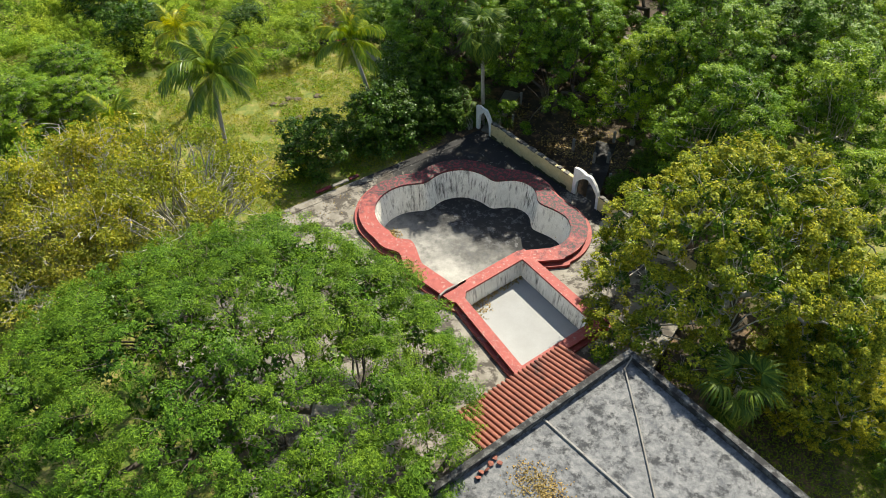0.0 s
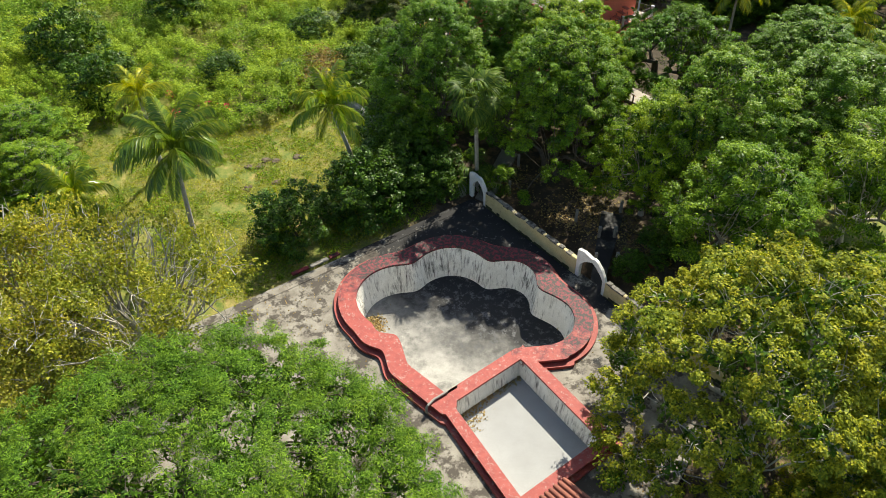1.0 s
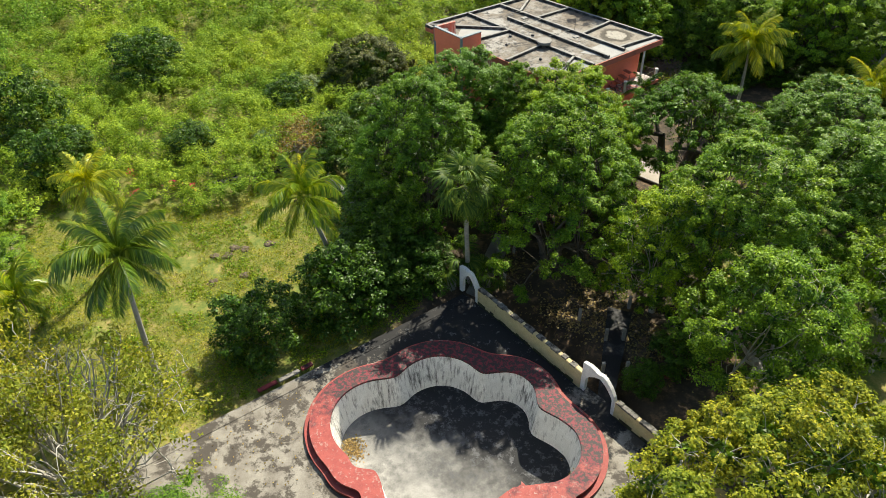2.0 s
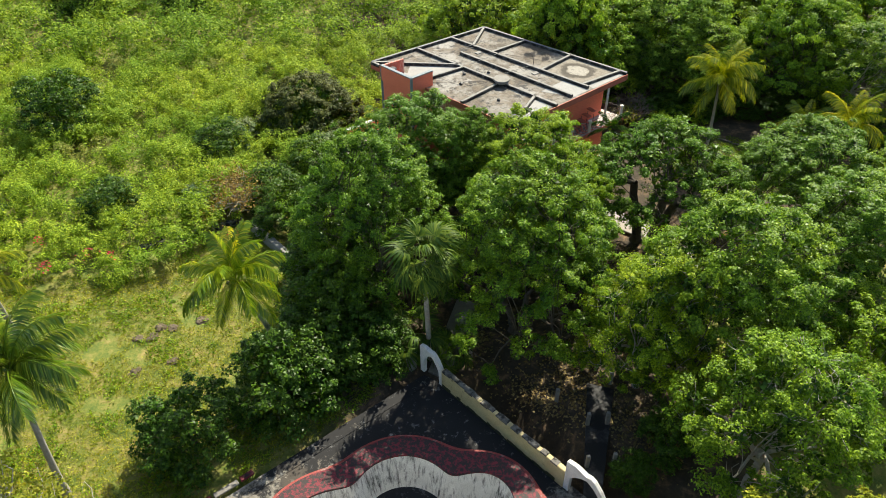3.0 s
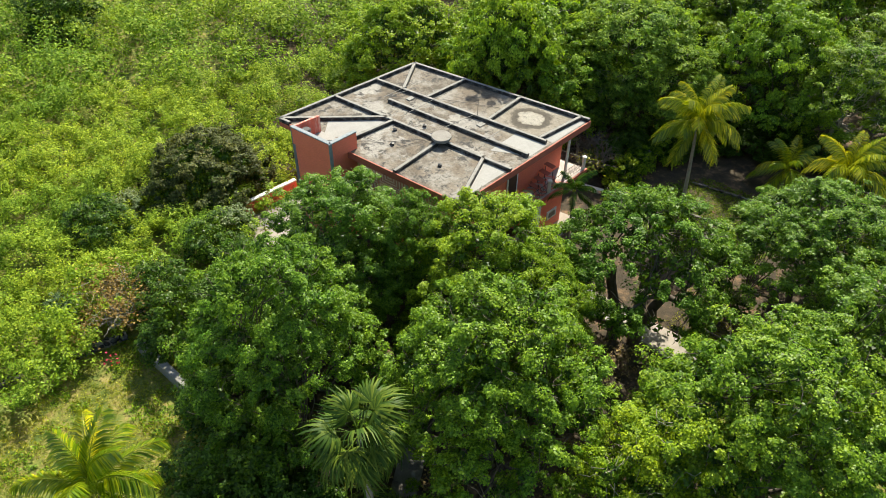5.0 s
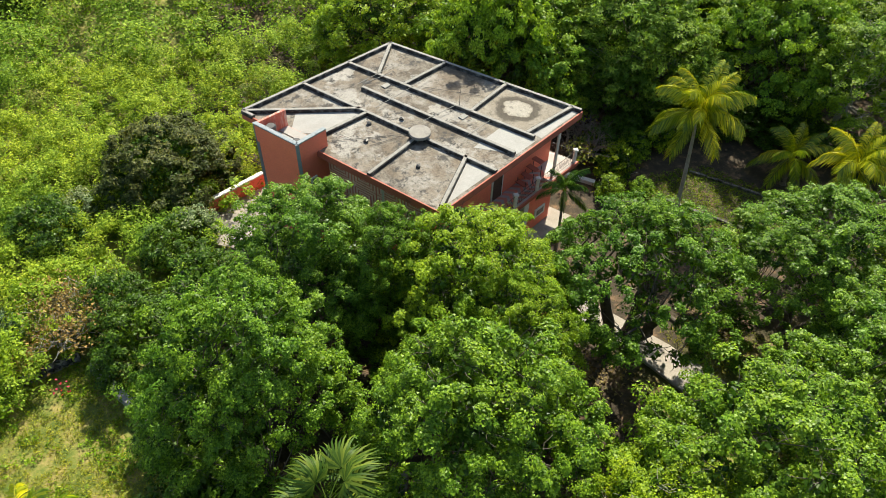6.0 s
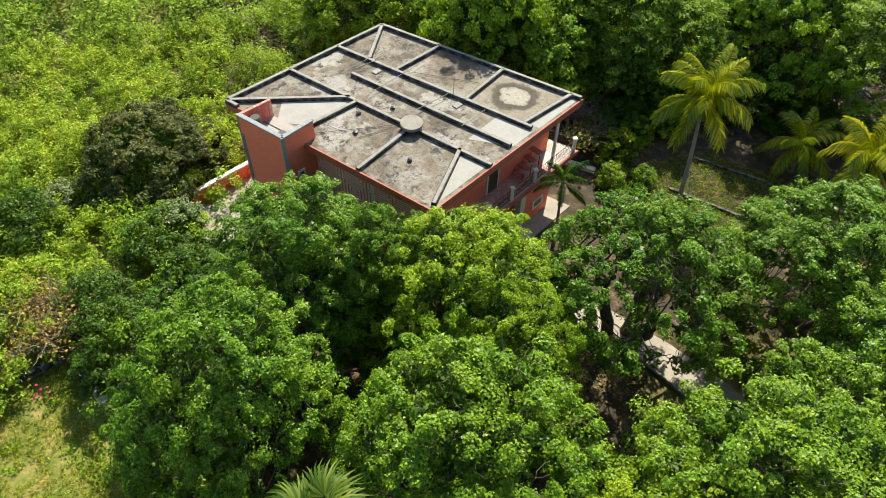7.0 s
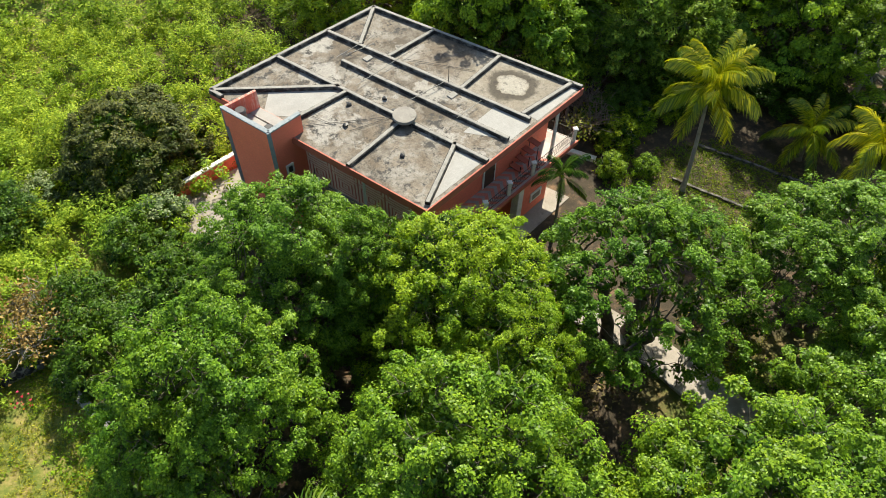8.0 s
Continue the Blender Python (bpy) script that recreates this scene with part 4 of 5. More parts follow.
open_tree(at(23.4, 74.6, 0), 67, 2.0, 2.4, 7, 0.25, 10, M_leaf_dull, M_bark, "leafless grey-brown shrub beside the house")

# ---- palms ----


def frond_mesh(rng, length, rise, droop, pairs=58, leaflet=0.82):
    """A feather frond along x: a curved midrib with drooping leaflets on both sides."""
    n = 12
    t = np.linspace(0, 1, n)
    ang = radians(rise) - radians(droop) * t**1.3
    x = np.concatenate([[0], np.cumsum(np.cos(ang[:-1]))]) * length / (n - 1)
    z = np.concatenate([[0], np.cumsum(np.sin(ang[:-1]))]) * length / (n - 1)
    rib = tubes([[(x[i], 0, z[i], 0.045 * (1 - 0.85 * t[i])) for i in range(n)]], 4)
    vs = np.zeros(len(rib.vertices) * 3, dtype=np.float32)
    rib.vertices.foreach_get("co", vs)
    fs = np.zeros(len(rib.loops), dtype=np.int32)
    rib.loops.foreach_get("vertex_index", fs)
    bpy.data.meshes.remove(rib)
    V, F = [vs.reshape(-1, 3)], [fs.reshape(-1, 4)]
    k = len(V[0])
    for i in range(pairs):
        u = 0.12 + 0.88 * i / (pairs - 1)
        px, pz = np.interp(u, t, x), np.interp(u, t, z)
        a = np.interp(u, t, ang)
        L = leaflet * (0.45 + 0.75 * math.sin(math.pi * min(1, u * 0.85 + 0.1))) * rng.uniform(0.85, 1.15)
        for s in (-1, 1):
            out = Vector((math.cos(a) * 0.85, s * 0.7, math.sin(a) * 0.85 - 0.15 - 0.45 * rng.uniform(0, 1))).normalized()
            w = Vector((math.cos(a), 0, math.sin(a))) * 0.05
            p = Vector((px, 0, pz))
            m = p + out * L * 0.5
            e = p + out * L + Vector((0, 0, -L * rng.uniform(0.25, 0.55)))
            V.append(np.array([p, m + w, e, m - w]))
            F.append(np.array([[k, k + 1, k + 2, k + 3]]))
            k += 4
    return mesh_np("frond", np.concatenate(V), np.concatenate(F))


prng = np.random.default_rng(5)
FRONDS = [frond_mesh(prng, 3.6, r, d) for r, d in ((80, 72), (62, 92), (42, 98), (18, 85), (-8, 64))]
for me in FRONDS:
    me.materials.append(M_leaf_palm)
FRONDS_GOLD = [me.copy() for me in FRONDS]
for me in FRONDS_GOLD:
    me.materials.clear()
    me.materials.append(M_leaf_palm_gold)


FRONDS_DEEP = [me.copy() for me in FRONDS]
for me in FRONDS_DEEP:
    me.materials.clear()
    me.materials.append(M_leaf_palm_deep)
FRONDS_DARK = [me.copy() for me in FRONDS]
for me in FRONDS_DARK:
    me.materials.clear()
    me.materials.append(M_leaf_dark)


def palm(base, head, label, seed, size=1.0, count=22, gold=False, trunk_r=0.15, material=None, meshes=None):
    rng = np.random.default_rng(seed)
    base, head = Vector(base), Vector(head)
    ob = thing("coconut_palm", Matrix.Translation(base), label, "palm", "palms")
    d = head - base
    k = 9
    path = []
    for i in range(k):
        t = i / (k - 1)
        path.append((d.x * t**1.4, d.y * t**1.4, d.z * t, trunk_r * (1.25 - 0.5 * t) * (1.35 if i == 0 else 1)))
    part("trunk", tubes([path], 10), material or M_bark, ob)
    bm = bmesh.new()
    bmesh.ops.create_icosphere(bm, subdivisions=2, radius=0.24 * size)
    part("crown_shaft", bm, M_leaf_palm, ob, m=Matrix.Translation(d))
    for i in range(count):
        f = i / count
        kind = min(4, int(f * 5))
        turn = i * 137.5 + rng.uniform(-15, 15)
        me = (meshes or (FRONDS_GOLD if gold or rng.uniform() < 0.12 else FRONDS))[kind]
        s = size * rng.uniform(0.85, 1.12)
        part("frond", me, None, ob, m=Matrix.Translation(d + Vector((0, 0, 0.1 * (1 - f)))) @ pose(0, 0, 0, rng.uniform(-12, 12), rng.uniform(-8, 8), turn) @ Matrix.Diagonal((s, s, s, 1)))
    if size > 0.8:
        for i in range(6):
            bm = bmesh.new()
            bmesh.ops.create_icosphere(bm, subdivisions=2, radius=0.11)
            a = i * 1.05
            part("coconut", bm, M_bark, ob, m=pose(d.x + 0.28 * math.cos(a), d.y + 0.28 * math.sin(a), d.z - 0.25))
    return ob


palm((-14.6, 43.6, -0.35), (-14.5, 44.5, 8.0), "tall coconut palm with a leaning grey trunk on the lawn", 1, 1.02, 24, material=M_bark_grey, meshes=FRONDS_DEEP)
palm((-19.7, 53.6, -0.35), (-19.2, 52.7, 6.9), "coconut palm with yellowing fronds at the lawn's edge", 2, 0.66, 16, True, material=M_bark_grey)
palm((-4.7, 52.0, -0.35), (-5.8, 50.2, 7.3), "leaning coconut palm with bright yellow-green fronds", 3, 0.86, 19, material=M_bark_grey)
palm((27.7, 68.5, -0.35), (28.1, 70.0, 6.1), "coconut palm with golden-green fronds beside the shaded lawn", 4, 0.88, 24, True, trunk_r=0.12, material=M_bark_pale)
palm((35.8, 69.3, -0.35), (35.8, 69.5, 1.7), "young coconut palm with upright fronds", 6, 0.75, 16)
palm((36.2, 65.0, -0.35), (36.2, 65.1, 4.6), "coconut palm with golden fronds among the trees", 7, 0.8, 18, True)
palm((18.9, 66.6, -0.35), (19.15, 67.4, 4.0), "slim dark-fronded palm in front of the balcony", 8, 0.46, 11, trunk_r=0.08, meshes=FRONDS_DARK)
palm((-24.0, 48.5, -0.35), (-24.0, 48.5, 1.6), "low coconut palm with dark drooping fronds", 9, 0.8, 16)


def fan_mesh(rng, radius, segs=26):
    """A fan leaf: a stalk and a round blade split into narrow fingers whose tips hang."""
    V = [(0, -0.015, 0), (0, 0.015, 0), (1.0, 0.02, 0.1), (1.0, -0.02, 0.1)]
    F = [(0, 1, 2, 3)]
    for i in range(segs):
        a = radians(-118 + 236 * (i + 0.5) / segs) + rng.uniform(-0.05, 0.05)
        L = radius * (0.78 + 0.22 * math.cos(a / 1.6)) * rng.uniform(0.8, 1.15)
        hang = rng.uniform(0.4, 1.1)
        k = len(V)
        for r, w, dz in ((0.04, 0.008, 0.0), (0.5 * L, 0.042, 0.05), (0.78 * L, 0.03, -0.22 * hang * L), (0.98 * L, 0.006, -0.75 * hang * L)):
            for side in (-1, 1):
                V.append((1.0 + r * math.cos(a) - side * w * math.sin(a), r * math.sin(a) + side * w * math.cos(a), 0.1 + dz))
        for j in range(3):
            F.append((k + 2 * j, k + 2 * j + 1, k + 2 * j + 3, k + 2 * j + 2))
    return mesh_np("fan_leaf", V, F)


FANS = [fan_mesh(prng, 1.0) for _ in range(3)]
for me in FANS:
    me.materials.append(M_leaf_fan)


def fan_palm(base, head, label, seed, size=1.0, count=30):
    rng = np.random.default_rng(seed)
    base, head = Vector(base), Vector(head)
    ob = thing("fan_palm", Matrix.Translation(base), label, "palm", "fan palms")
    d = head - base
    part("trunk", tubes([[(d.x * t, d.y * t, d.z * t, 0.14 * (1.2 - 0.3 * t)) for t in np.linspace(0, 1, 6)]], 9), M_bark_pale, ob)
    for i in range(count):
        f = (i + 0.5) / count
        tilt = 55 - 135 * f + rng.uniform(-16, 16)
        s = size * rng.uniform(0.85, 1.15)
        part("fan_leaf", FANS[i % 3], None, ob, m=Matrix.Translation(d + Vector((0, 0, 0.35 * size * (1 - 2 * f)))) @ pose(0, 0, 0, 0, 0, i * 137.5) @ pose(0, 0, 0, rng.uniform(-20, 20), -tilt, 0) @ Matrix.Diagonal((s, s, s, 1)))
    return ob


fan_palm((4.2, 50.4, -0.35), (3.95, 50.2, 7.7), "tall fan palm with a pale trunk and hanging leaves", 1, 1.1, 30)
fan_palm((3.3, 51.0, -0.35), (3.3, 51.0, 1.3), "small fan palm under the trees", 2, 1.0, 14)
fan_palm((5.5, 50.0, -0.35), (5.5, 50.0, 0.5), "small fan palm beside the gateway", 8, 0.8, 12)
fan_palm((14.7, 21.2, -0.35), (14.7, 21.2, 4.4), "fan palm beside the outbuilding roof", 3, 1.15, 16)
plant(bush, -1.0, 66.2, 40, 0.95)
plant(bush, -6.0, 66.6, 80, 0.75)
open_tree(at(-8.3, 66.4, 0), 66, 2.2, 2.2, 8, -0.1, 9, M_leaf_dry, M_bark_pale, "dry brown shrub with bare twigs at the scrub's edge")

# ---- scrub, grass ----
GARDEN = [(-26, 45), (-28, 61), (-19.5, 59.6), (-13.5, 59.0), (-9.3, 64.0), (-6.8, 65.5), (-2.0, 69.5), (2.6, 77.6), (11.4, 82.0), (24.0, 78.0), (60.0, 66.0), (60, 0), (-16, -5), (-21, 30)]


def scatter(rng, x0, x1, y0, y1, step_m, keep):
    out = []
    y = y0
    while y < y1:
        x = x0
        while x < x1:
            p = (x + rng.uniform(-0.5, 0.5) * step_m, y + rng.uniform(-0.5, 0.5) * step_m)
            if keep(p):
                out.append(p)
            x += step_m
        y += step_m
    return out


def scrub(seed, name, x0, x1, y0, y1, step_m, size, leaf, per, label, keep, leaf_material=None):
    rng = np.random.default_rng(seed)
    leaf_material = leaf_material or M_leaf_shrub
    lobes = []
    for x, y in scatter(rng, x0, x1, y0, y1, step_m, keep):
        k = 0.4 + 1.2 * (noise.noise(Vector((x * 0.3, y * 0.3, 3))) + 0.5)
        s = size * rng.uniform(0.7, 1.2)
        lobes.append((x, y, -0.3 + max(0.1, 0.7 * k) * s * rng.uniform(0.6, 1.3), s, s, s * rng.uniform(0.75, 1.15)))
    P, N = [], []
    for x, y, z, rx, ry, rz in lobes:
        c = rng.poisson(8 * rx * rx)
        d = rng.normal(0, 1, (c, 3))
        d[:, 2] = np.abs(d[:, 2]) * 1.2 - 0.1
        d /= np.linalg.norm(d, axis=1)[:, None]
        pc = np.array((x, y, z)) + d * np.array((rx, ry, rz)) * rng.uniform(0.8, 1.12, (c, 1))
        m = rng.poisson(per, c)
        idx = np.repeat(np.arange(c), m)
        off = rng.normal(0, 0.16 * size, (len(idx), 3))
        P.append(pc[idx] + off)
        N.append(0.5 * d[idx] + np.array((0, 0, 0.8)) + off)
    v, q = leaves(rng, np.concatenate(P), np.concatenate(N), *leaf)
    ob = part(name, mesh_np(name, v, q), leaf_material)
    return tagged(ob, label, "shrubs", kind="stuff")


def wild(p):
    return not in_poly(p, GARDEN)


def kind_at(p):
    """Which kind of shrub grows at a place: patches of a few metres."""
    n = noise.noise(Vector((p[0] * 0.21, p[1] * 0.21, 9))) + 0.4 * noise.noise(Vector((p[0] * 0.7, p[1] * 0.7, 4)))
    return 0 if n > -0.12 else 1 if n > -0.3 else 2 if n > -0.42 else 3


for k, (m, size, leaf, per, label) in enumerate(((M_leaf_shrub, 1.1, (0.17, 0.06), 50, "tangled bright green scrub beyond the lawn"), (M_leaf_shrub, 1.3, (0.17, 0.065), 46, "fresh green shrubs among the scrub"), (M_leaf_light, 1.2, (0.16, 0.07), 42, "deeper green shrubs among the scrub"), (M_leaf_dull, 1.0, (0.2, 0.06), 30, "dull half-dry shrubs among the scrub"))):
    scrub(84 + k, "scrub", -38, 14, 59, 92, 1.15, size, leaf, per, label, lambda p, k=k: wild(p) and kind_at(p) == k, m)
scrub(82, "far_scrub", -60, 75, 92, 135, 2.3, 1.9, (0.26, 0.11), 17, "unbroken green scrub reaching into the distance", wild)
scrub(83, "west_scrub", -50, -26, 26, 92, 1.7, 1.45, (0.22, 0.1), 22, "green scrub west of the lawn", lambda p: wild(p) and not (p[0] > -38 and p[1] > 59))

rng = np.random.default_rng(91)
pts = [(x, y) for x, y in scatter(rng, -27, 1, 40, 66, 0.22, lambda p: in_poly(p, [(-26, 42), (-28, 61), (-19.5, 60), (-13.5, 59.4), (-9.3, 64.5), (-6.8, 64.5), (1.5, 52), (3, 49.3), (-19, 34.8)]))]
pts = np.array([(x, y, -0.25) for x, y in pts])
keep = np.array([noise.noise(Vector((x * 0.5, y * 0.5, 0))) > -0.35 for x, y, _ in pts])
pts = pts[keep]
east = [(x, y, -0.3) for x, y in scatter(rng, 20, 30, 52, 62, 0.3, lambda p: in_poly(p, [(22.5, 59.5), (25.5, 62), (28, 58), (24.5, 56)]))]
pts = np.concatenate([pts, np.array(east)])
pts = np.repeat(pts, 9, 0) + rng.normal(0, 0.1, (len(pts) * 9, 3)) * np.array((1, 1, 0.3))
v, q = leaves(rng, pts + np.array((0, 0, 0.05)), np.tile((0.0, 0.0, 0.35), (len(pts), 1)) + rng.normal(0, 0.5, (len(pts), 3)), 0.15, 0.025)
tagged(part("grass", mesh_np("grass", v, q), M_grass), "rough sunlit grass with dry yellow patches on the lawn", "grass", kind="stuff")

M_lawn = leaf_mat("lawn_grass", (0.055, 0.105, 0.012), (0.13, 0.21, 0.022), (0.25, 0.33, 0.045), 0.3, 0.6, 0.5, 0.1)
lawn = np.array([(x, y, -0.3) for x, y in scatter(rng, 21, 40, 60, 79, 0.2, lambda p: in_poly(p, [(24.5, 70.0), (27.5, 72.0), (31.5, 72.0), (35.8, 67.3), (33.0, 63.6), (28, 63), (24, 66)])) if noise.noise(Vector((x * 0.6, y * 0.6, 8))) > -0.45] + [(x, y, -0.3) for x, y in scatter(rng, 14, 27, 12, 30, 0.22, lambda p: in_poly(p, [(14.5, 19.5), (16.5, 13.5), (26, 12), (27, 28), (19, 29)]))])
lawn = np.repeat(lawn, 10, 0) + rng.normal(0, 0.1, (len(lawn) * 10, 3)) * np.array((1, 1, 0.3))
v, q = leaves(rng, lawn + np.array((0, 0, 0.05)), np.tile((0.0, 0.0, 0.5), (len(lawn), 1)), 0.14, 0.03, 0.5)
tagged(part("lawn_grass", mesh_np("lawn_grass", v, q), M_lawn), "shaded green lawn grass under the palms", "grass", kind="stuff")
weeds = [p for p in scatter(rng, -27, 1, 40, 66, 0.3, lambda p: in_poly(p, [(-26, 42), (-28, 61), (-19.5, 60), (-13.5, 59.4), (-9.3, 64.5), (-6.8, 64.5), (1.5, 52), (3, 49.3), (-19, 34.8)])) if noise.noise(Vector((p[0] * 0.45, p[1] * 0.45, 5))) + 0.6 * noise.noise(Vector((p[0] * 1.6, p[1] * 1.6, 2))) > 0.12]
weeds = np.array([(x, y, -0.22) for x, y in weeds])
weeds = np.repeat(weeds, 14, 0) + rng.normal(0, 0.13, (len(weeds) * 14, 3)) * np.array((1, 1, 0.5))
v, q = leaves(rng, weeds, np.tile((0.0, 0.1, 0.6), (len(weeds), 1)), 0.12, 0.06, 0.5)
tagged(part("weeds", mesh_np("weeds", v, q), M_leaf_light), "low green weeds scattered over the lawn", "weeds", kind="stuff")

# ---- house details ----


M_stripe_dark = stained("tile_brick_red", (0.66, 0.21, 0.15), (0.56, 0.17, 0.12), (0.1, 0.032, 0.024), 0.66, 1.5, 0.7)
M_stripe_pale = stained("tile_pink", (0.9, 0.66, 0.55), (0.82, 0.58, 0.47), (0.12, 0.072, 0.056), 0.68, 1.5, 0.7)
M_shutter = stained("brown_shutter", (0.096, 0.048, 0.028), (0.064, 0.032, 0.02), (0.032, 0.02, 0.016), 0.66, 2.0, 0.6)


for ring in (((0.06, 0.985), (0.345, 0.875), (0.345, 0.985)), ((0.455, 0.83), (0.53, 0.985), (0.665, 0.985), (0.67, 0.82)), ((0.71, 0.945), (0.985, 0.965), (0.985, 0.99), (0.7, 0.99)), ((0.16, 0.15), (0.03, 0.24), (0.1, 0.33), (0.34, 0.335), (0.34, 0.3))):
    part("smooth_screed", prism(bmesh.new(), [hq(*p) for p in ring], 6.29, 6.312), M_smooth_screed, house, "smooth pale patch of newer screed")


def strip(bm, p0, p1, q0, q1, place, lift):
    """A raised flat strip on a surface: p and q in the surface's metres."""
    ring = [(p0, q0), (p1, q0), (p1, q1), (p0, q1)]
    lo = [bm.verts.new(place(p, q, 0.0)) for p, q in ring]
    hi = [bm.verts.new(place(p, q, lift)) for p, q in ring]
    bm.faces.new(hi)
    for i in range(4):
        bm.faces.new((lo[i], lo[(i + 1) % 4], hi[(i + 1) % 4], hi[i]))


def panel_wall(a0, a1, count, z0, rows, size_z):
    """Panels of concentric square stripes along the wall from plan point a0 to a1."""
    a0, a1 = Vector(a0), Vector(a1)
    d = (a1 - a0).normalized()
    L = (a1 - a0).length / count
    nrm = Vector((d.y, -d.x))
    if nrm.dot(Vector((-0.7, -0.7))) < 0:
        nrm = -nrm
    for i in range(count):
        for r in range(rows):
            o = a0 + d * L * i

            def place(p, q, lift, o=o, r=r):
                s = o + d * p + nrm * (0.03 + lift)
                return (s.x, s.y, z0 + r * size_z + q)

            bm = bmesh.new()
            strip(bm, 0.01, L - 0.01, 0.01, size_z - 0.01, place, 0.02)
            back = part("wall_panel", bm, M_stripe_dark, house, "brick-red wall panel with pale concentric squares")
            bm = bmesh.new()
            k, w = 4, L / 16
            for j in range(k):
                e = 2 * w * j + w * 0.5
                f = e * size_z / L
                wz = w * size_z / L
                if L - 2 * e < 2 * w:
                    strip(bm, e, L - e, f, size_z - f, place, 0.035)
                    continue
                strip(bm, e, L - e, f, f + wz, place, 0.035)
                strip(bm, e, L - e, size_z - f - wz, size_z - f, place, 0.035)
                strip(bm, e, e + w, f + wz, size_z - f - wz, place, 0.035)
                strip(bm, L - e - w, L - e, f + wz, size_z - f - wz, place, 0.035)
            part("stripes", bm, M_stripe_pale, back)


panel_wall(hq(0.06, 0.40), hq(0.06, 0.9), 4, 3.0, 2, 1.45)
for b0 in (0.72,):
    p = hq(0.012, b0)
    part("column", prism(bmesh.new(), [(p.x - 0.06, p.y - 0.06), (p.x + 0.06, p.y - 0.06), (p.x + 0.06, p.y + 0.06), (p.x - 0.06, p.y + 0.06)], -0.3, 6.03, 0.01), M_white_wash, house, "slim white column under the roof edge")
# tower trims
for i, w in ((0, 0.16), (1, 0.2)):
    x, y = TOW[i]
    cx, cy = sum(t[0] for t in TOW) / 4, sum(t[1] for t in TOW) / 4
    o = Vector((x - cx, y - cy)).normalized() * 0.02
    part("corner_trim", prism(bmesh.new(), [(x + o.x - w / 2, y + o.y - w / 2), (x + o.x + w / 2, y + o.y - w / 2), (x + o.x + w / 2, y + o.y + w / 2), (x + o.x - w / 2, y + o.y + w / 2)], -0.3, 7.48), M_blue_grey, house, "pale blue corner trim")
for p, q in ((0, 1), (1, 2)):
    part("parapet_cap", bar(bmesh.new(), TOW[p], TOW[q], 0.26, 7.46, 7.53, 0.015), M_blue_grey, house, "pale blue parapet cap")
wdir = (Vector(TOW[2]) - Vector(TOW[1])).normalized()
wn_ = Vector((wdir.y, -wdir.x))
wc = Vector(TOW[1]) + wdir * 0.75 + wn_ * 0.02


def upright_panel(c, d, nrm, w, z0, z1, out0, out1):
    """A block standing off a wall, w wide, centred on plan point c."""
    a, b = c - d * w / 2, c + d * w / 2
    return prism(bmesh.new(), [a + nrm * out0, b + nrm * out0, b + nrm * out1, a + nrm * out1], z0, z1)


tw = part("window", upright_panel(wc, wdir, wn_, 0.46, 4.1, 4.75, -0.05, 0.05), M_white_wash, house, "small white-framed tower window")
part("pane", upright_panel(wc, wdir, wn_, 0.24, 4.22, 4.63, 0.03, 0.06), M_black_plastic, tw)
for x, y, r, h in ((3.5, 72.35, 0.29, 0.85), (4.75, 71.1, 0.25, 0.6)):
    tank = thing("water_tank", pose(x, y, 6.36), "small black plastic water tank on the tower roof", "water tank", "water tanks")
    bm = bmesh.new()
    bmesh.ops.create_cone(bm, segments=20, radius1=r, radius2=r * 0.92, depth=h, cap_ends=True, matrix=Matrix.Translation((0, 0, h / 2)))
    part("body", bm, M_black_plastic, tank)
    bm = bmesh.new()
    bmesh.ops.create_cone(bm, segments=20, radius1=r * 1.06, radius2=r * 0.8, depth=0.08, cap_ends=True, matrix=Matrix.Translation((0, 0, h + 0.04)))
    part("lid", bm, M_black_plastic, tank)

# roof things
c = hq(0.365, 0.635)
lid = thing("cistern_lid", pose(c.x, c.y, 6.54), "round concrete cistern lid on the flat roof", "cistern lid")
bm = bmesh.new()
bmesh.ops.create_cone(bm, segments=32, radius1=0.52, radius2=0.52, depth=0.16, cap_ends=True, matrix=Matrix.Translation((0, 0, 0.08)))
part("neck", bm, M_concrete_beam, lid)
bm = bmesh.new()
bmesh.ops.create_cone(bm, segments=32, radius1=0.64, radius2=0.6, depth=0.1, cap_ends=True, matrix=Matrix.Translation((0, 0, 0.21)))
part("slab", bm, M_concrete_pale, lid)
srng = np.random.default_rng(7)


def rock_mesh(rng, size, flat=0.7):
    bm = bmesh.new()
    bmesh.ops.create_icosphere(bm, subdivisions=1, radius=size)
    for v in bm.verts:
        v.co *= rng.uniform(0.7, 1.25)
        v.co.z *= flat
    me = bpy.data.meshes.new("rock")
    bm.to_mesh(me)
    bm.free()
    return me


M_rubble = stained("grey_limestone", (0.272, 0.256, 0.232), (0.16, 0.148, 0.132), (0.04, 0.0384, 0.036), 0.52, 2.5, 0.9)
DARKROCK = [rock_mesh(srng, 0.16) for _ in range(3)]
for me in DARKROCK:
    me.materials.append(M_black_plastic)
for i, (x, y) in enumerate((hq(0.311, 0.418), hq(0.193, 0.498), hq(0.184, 0.761), hq(0.44, 0.487), hq(0.388, 0.567))):
    o = part("roof_bracket", DARKROCK[i % 3], None, None, m=pose(x, y, 6.38, 0, 0, i * 50))
    tagged(o, "dark clump of debris on the flat roof", "debris", "debris on the roof")


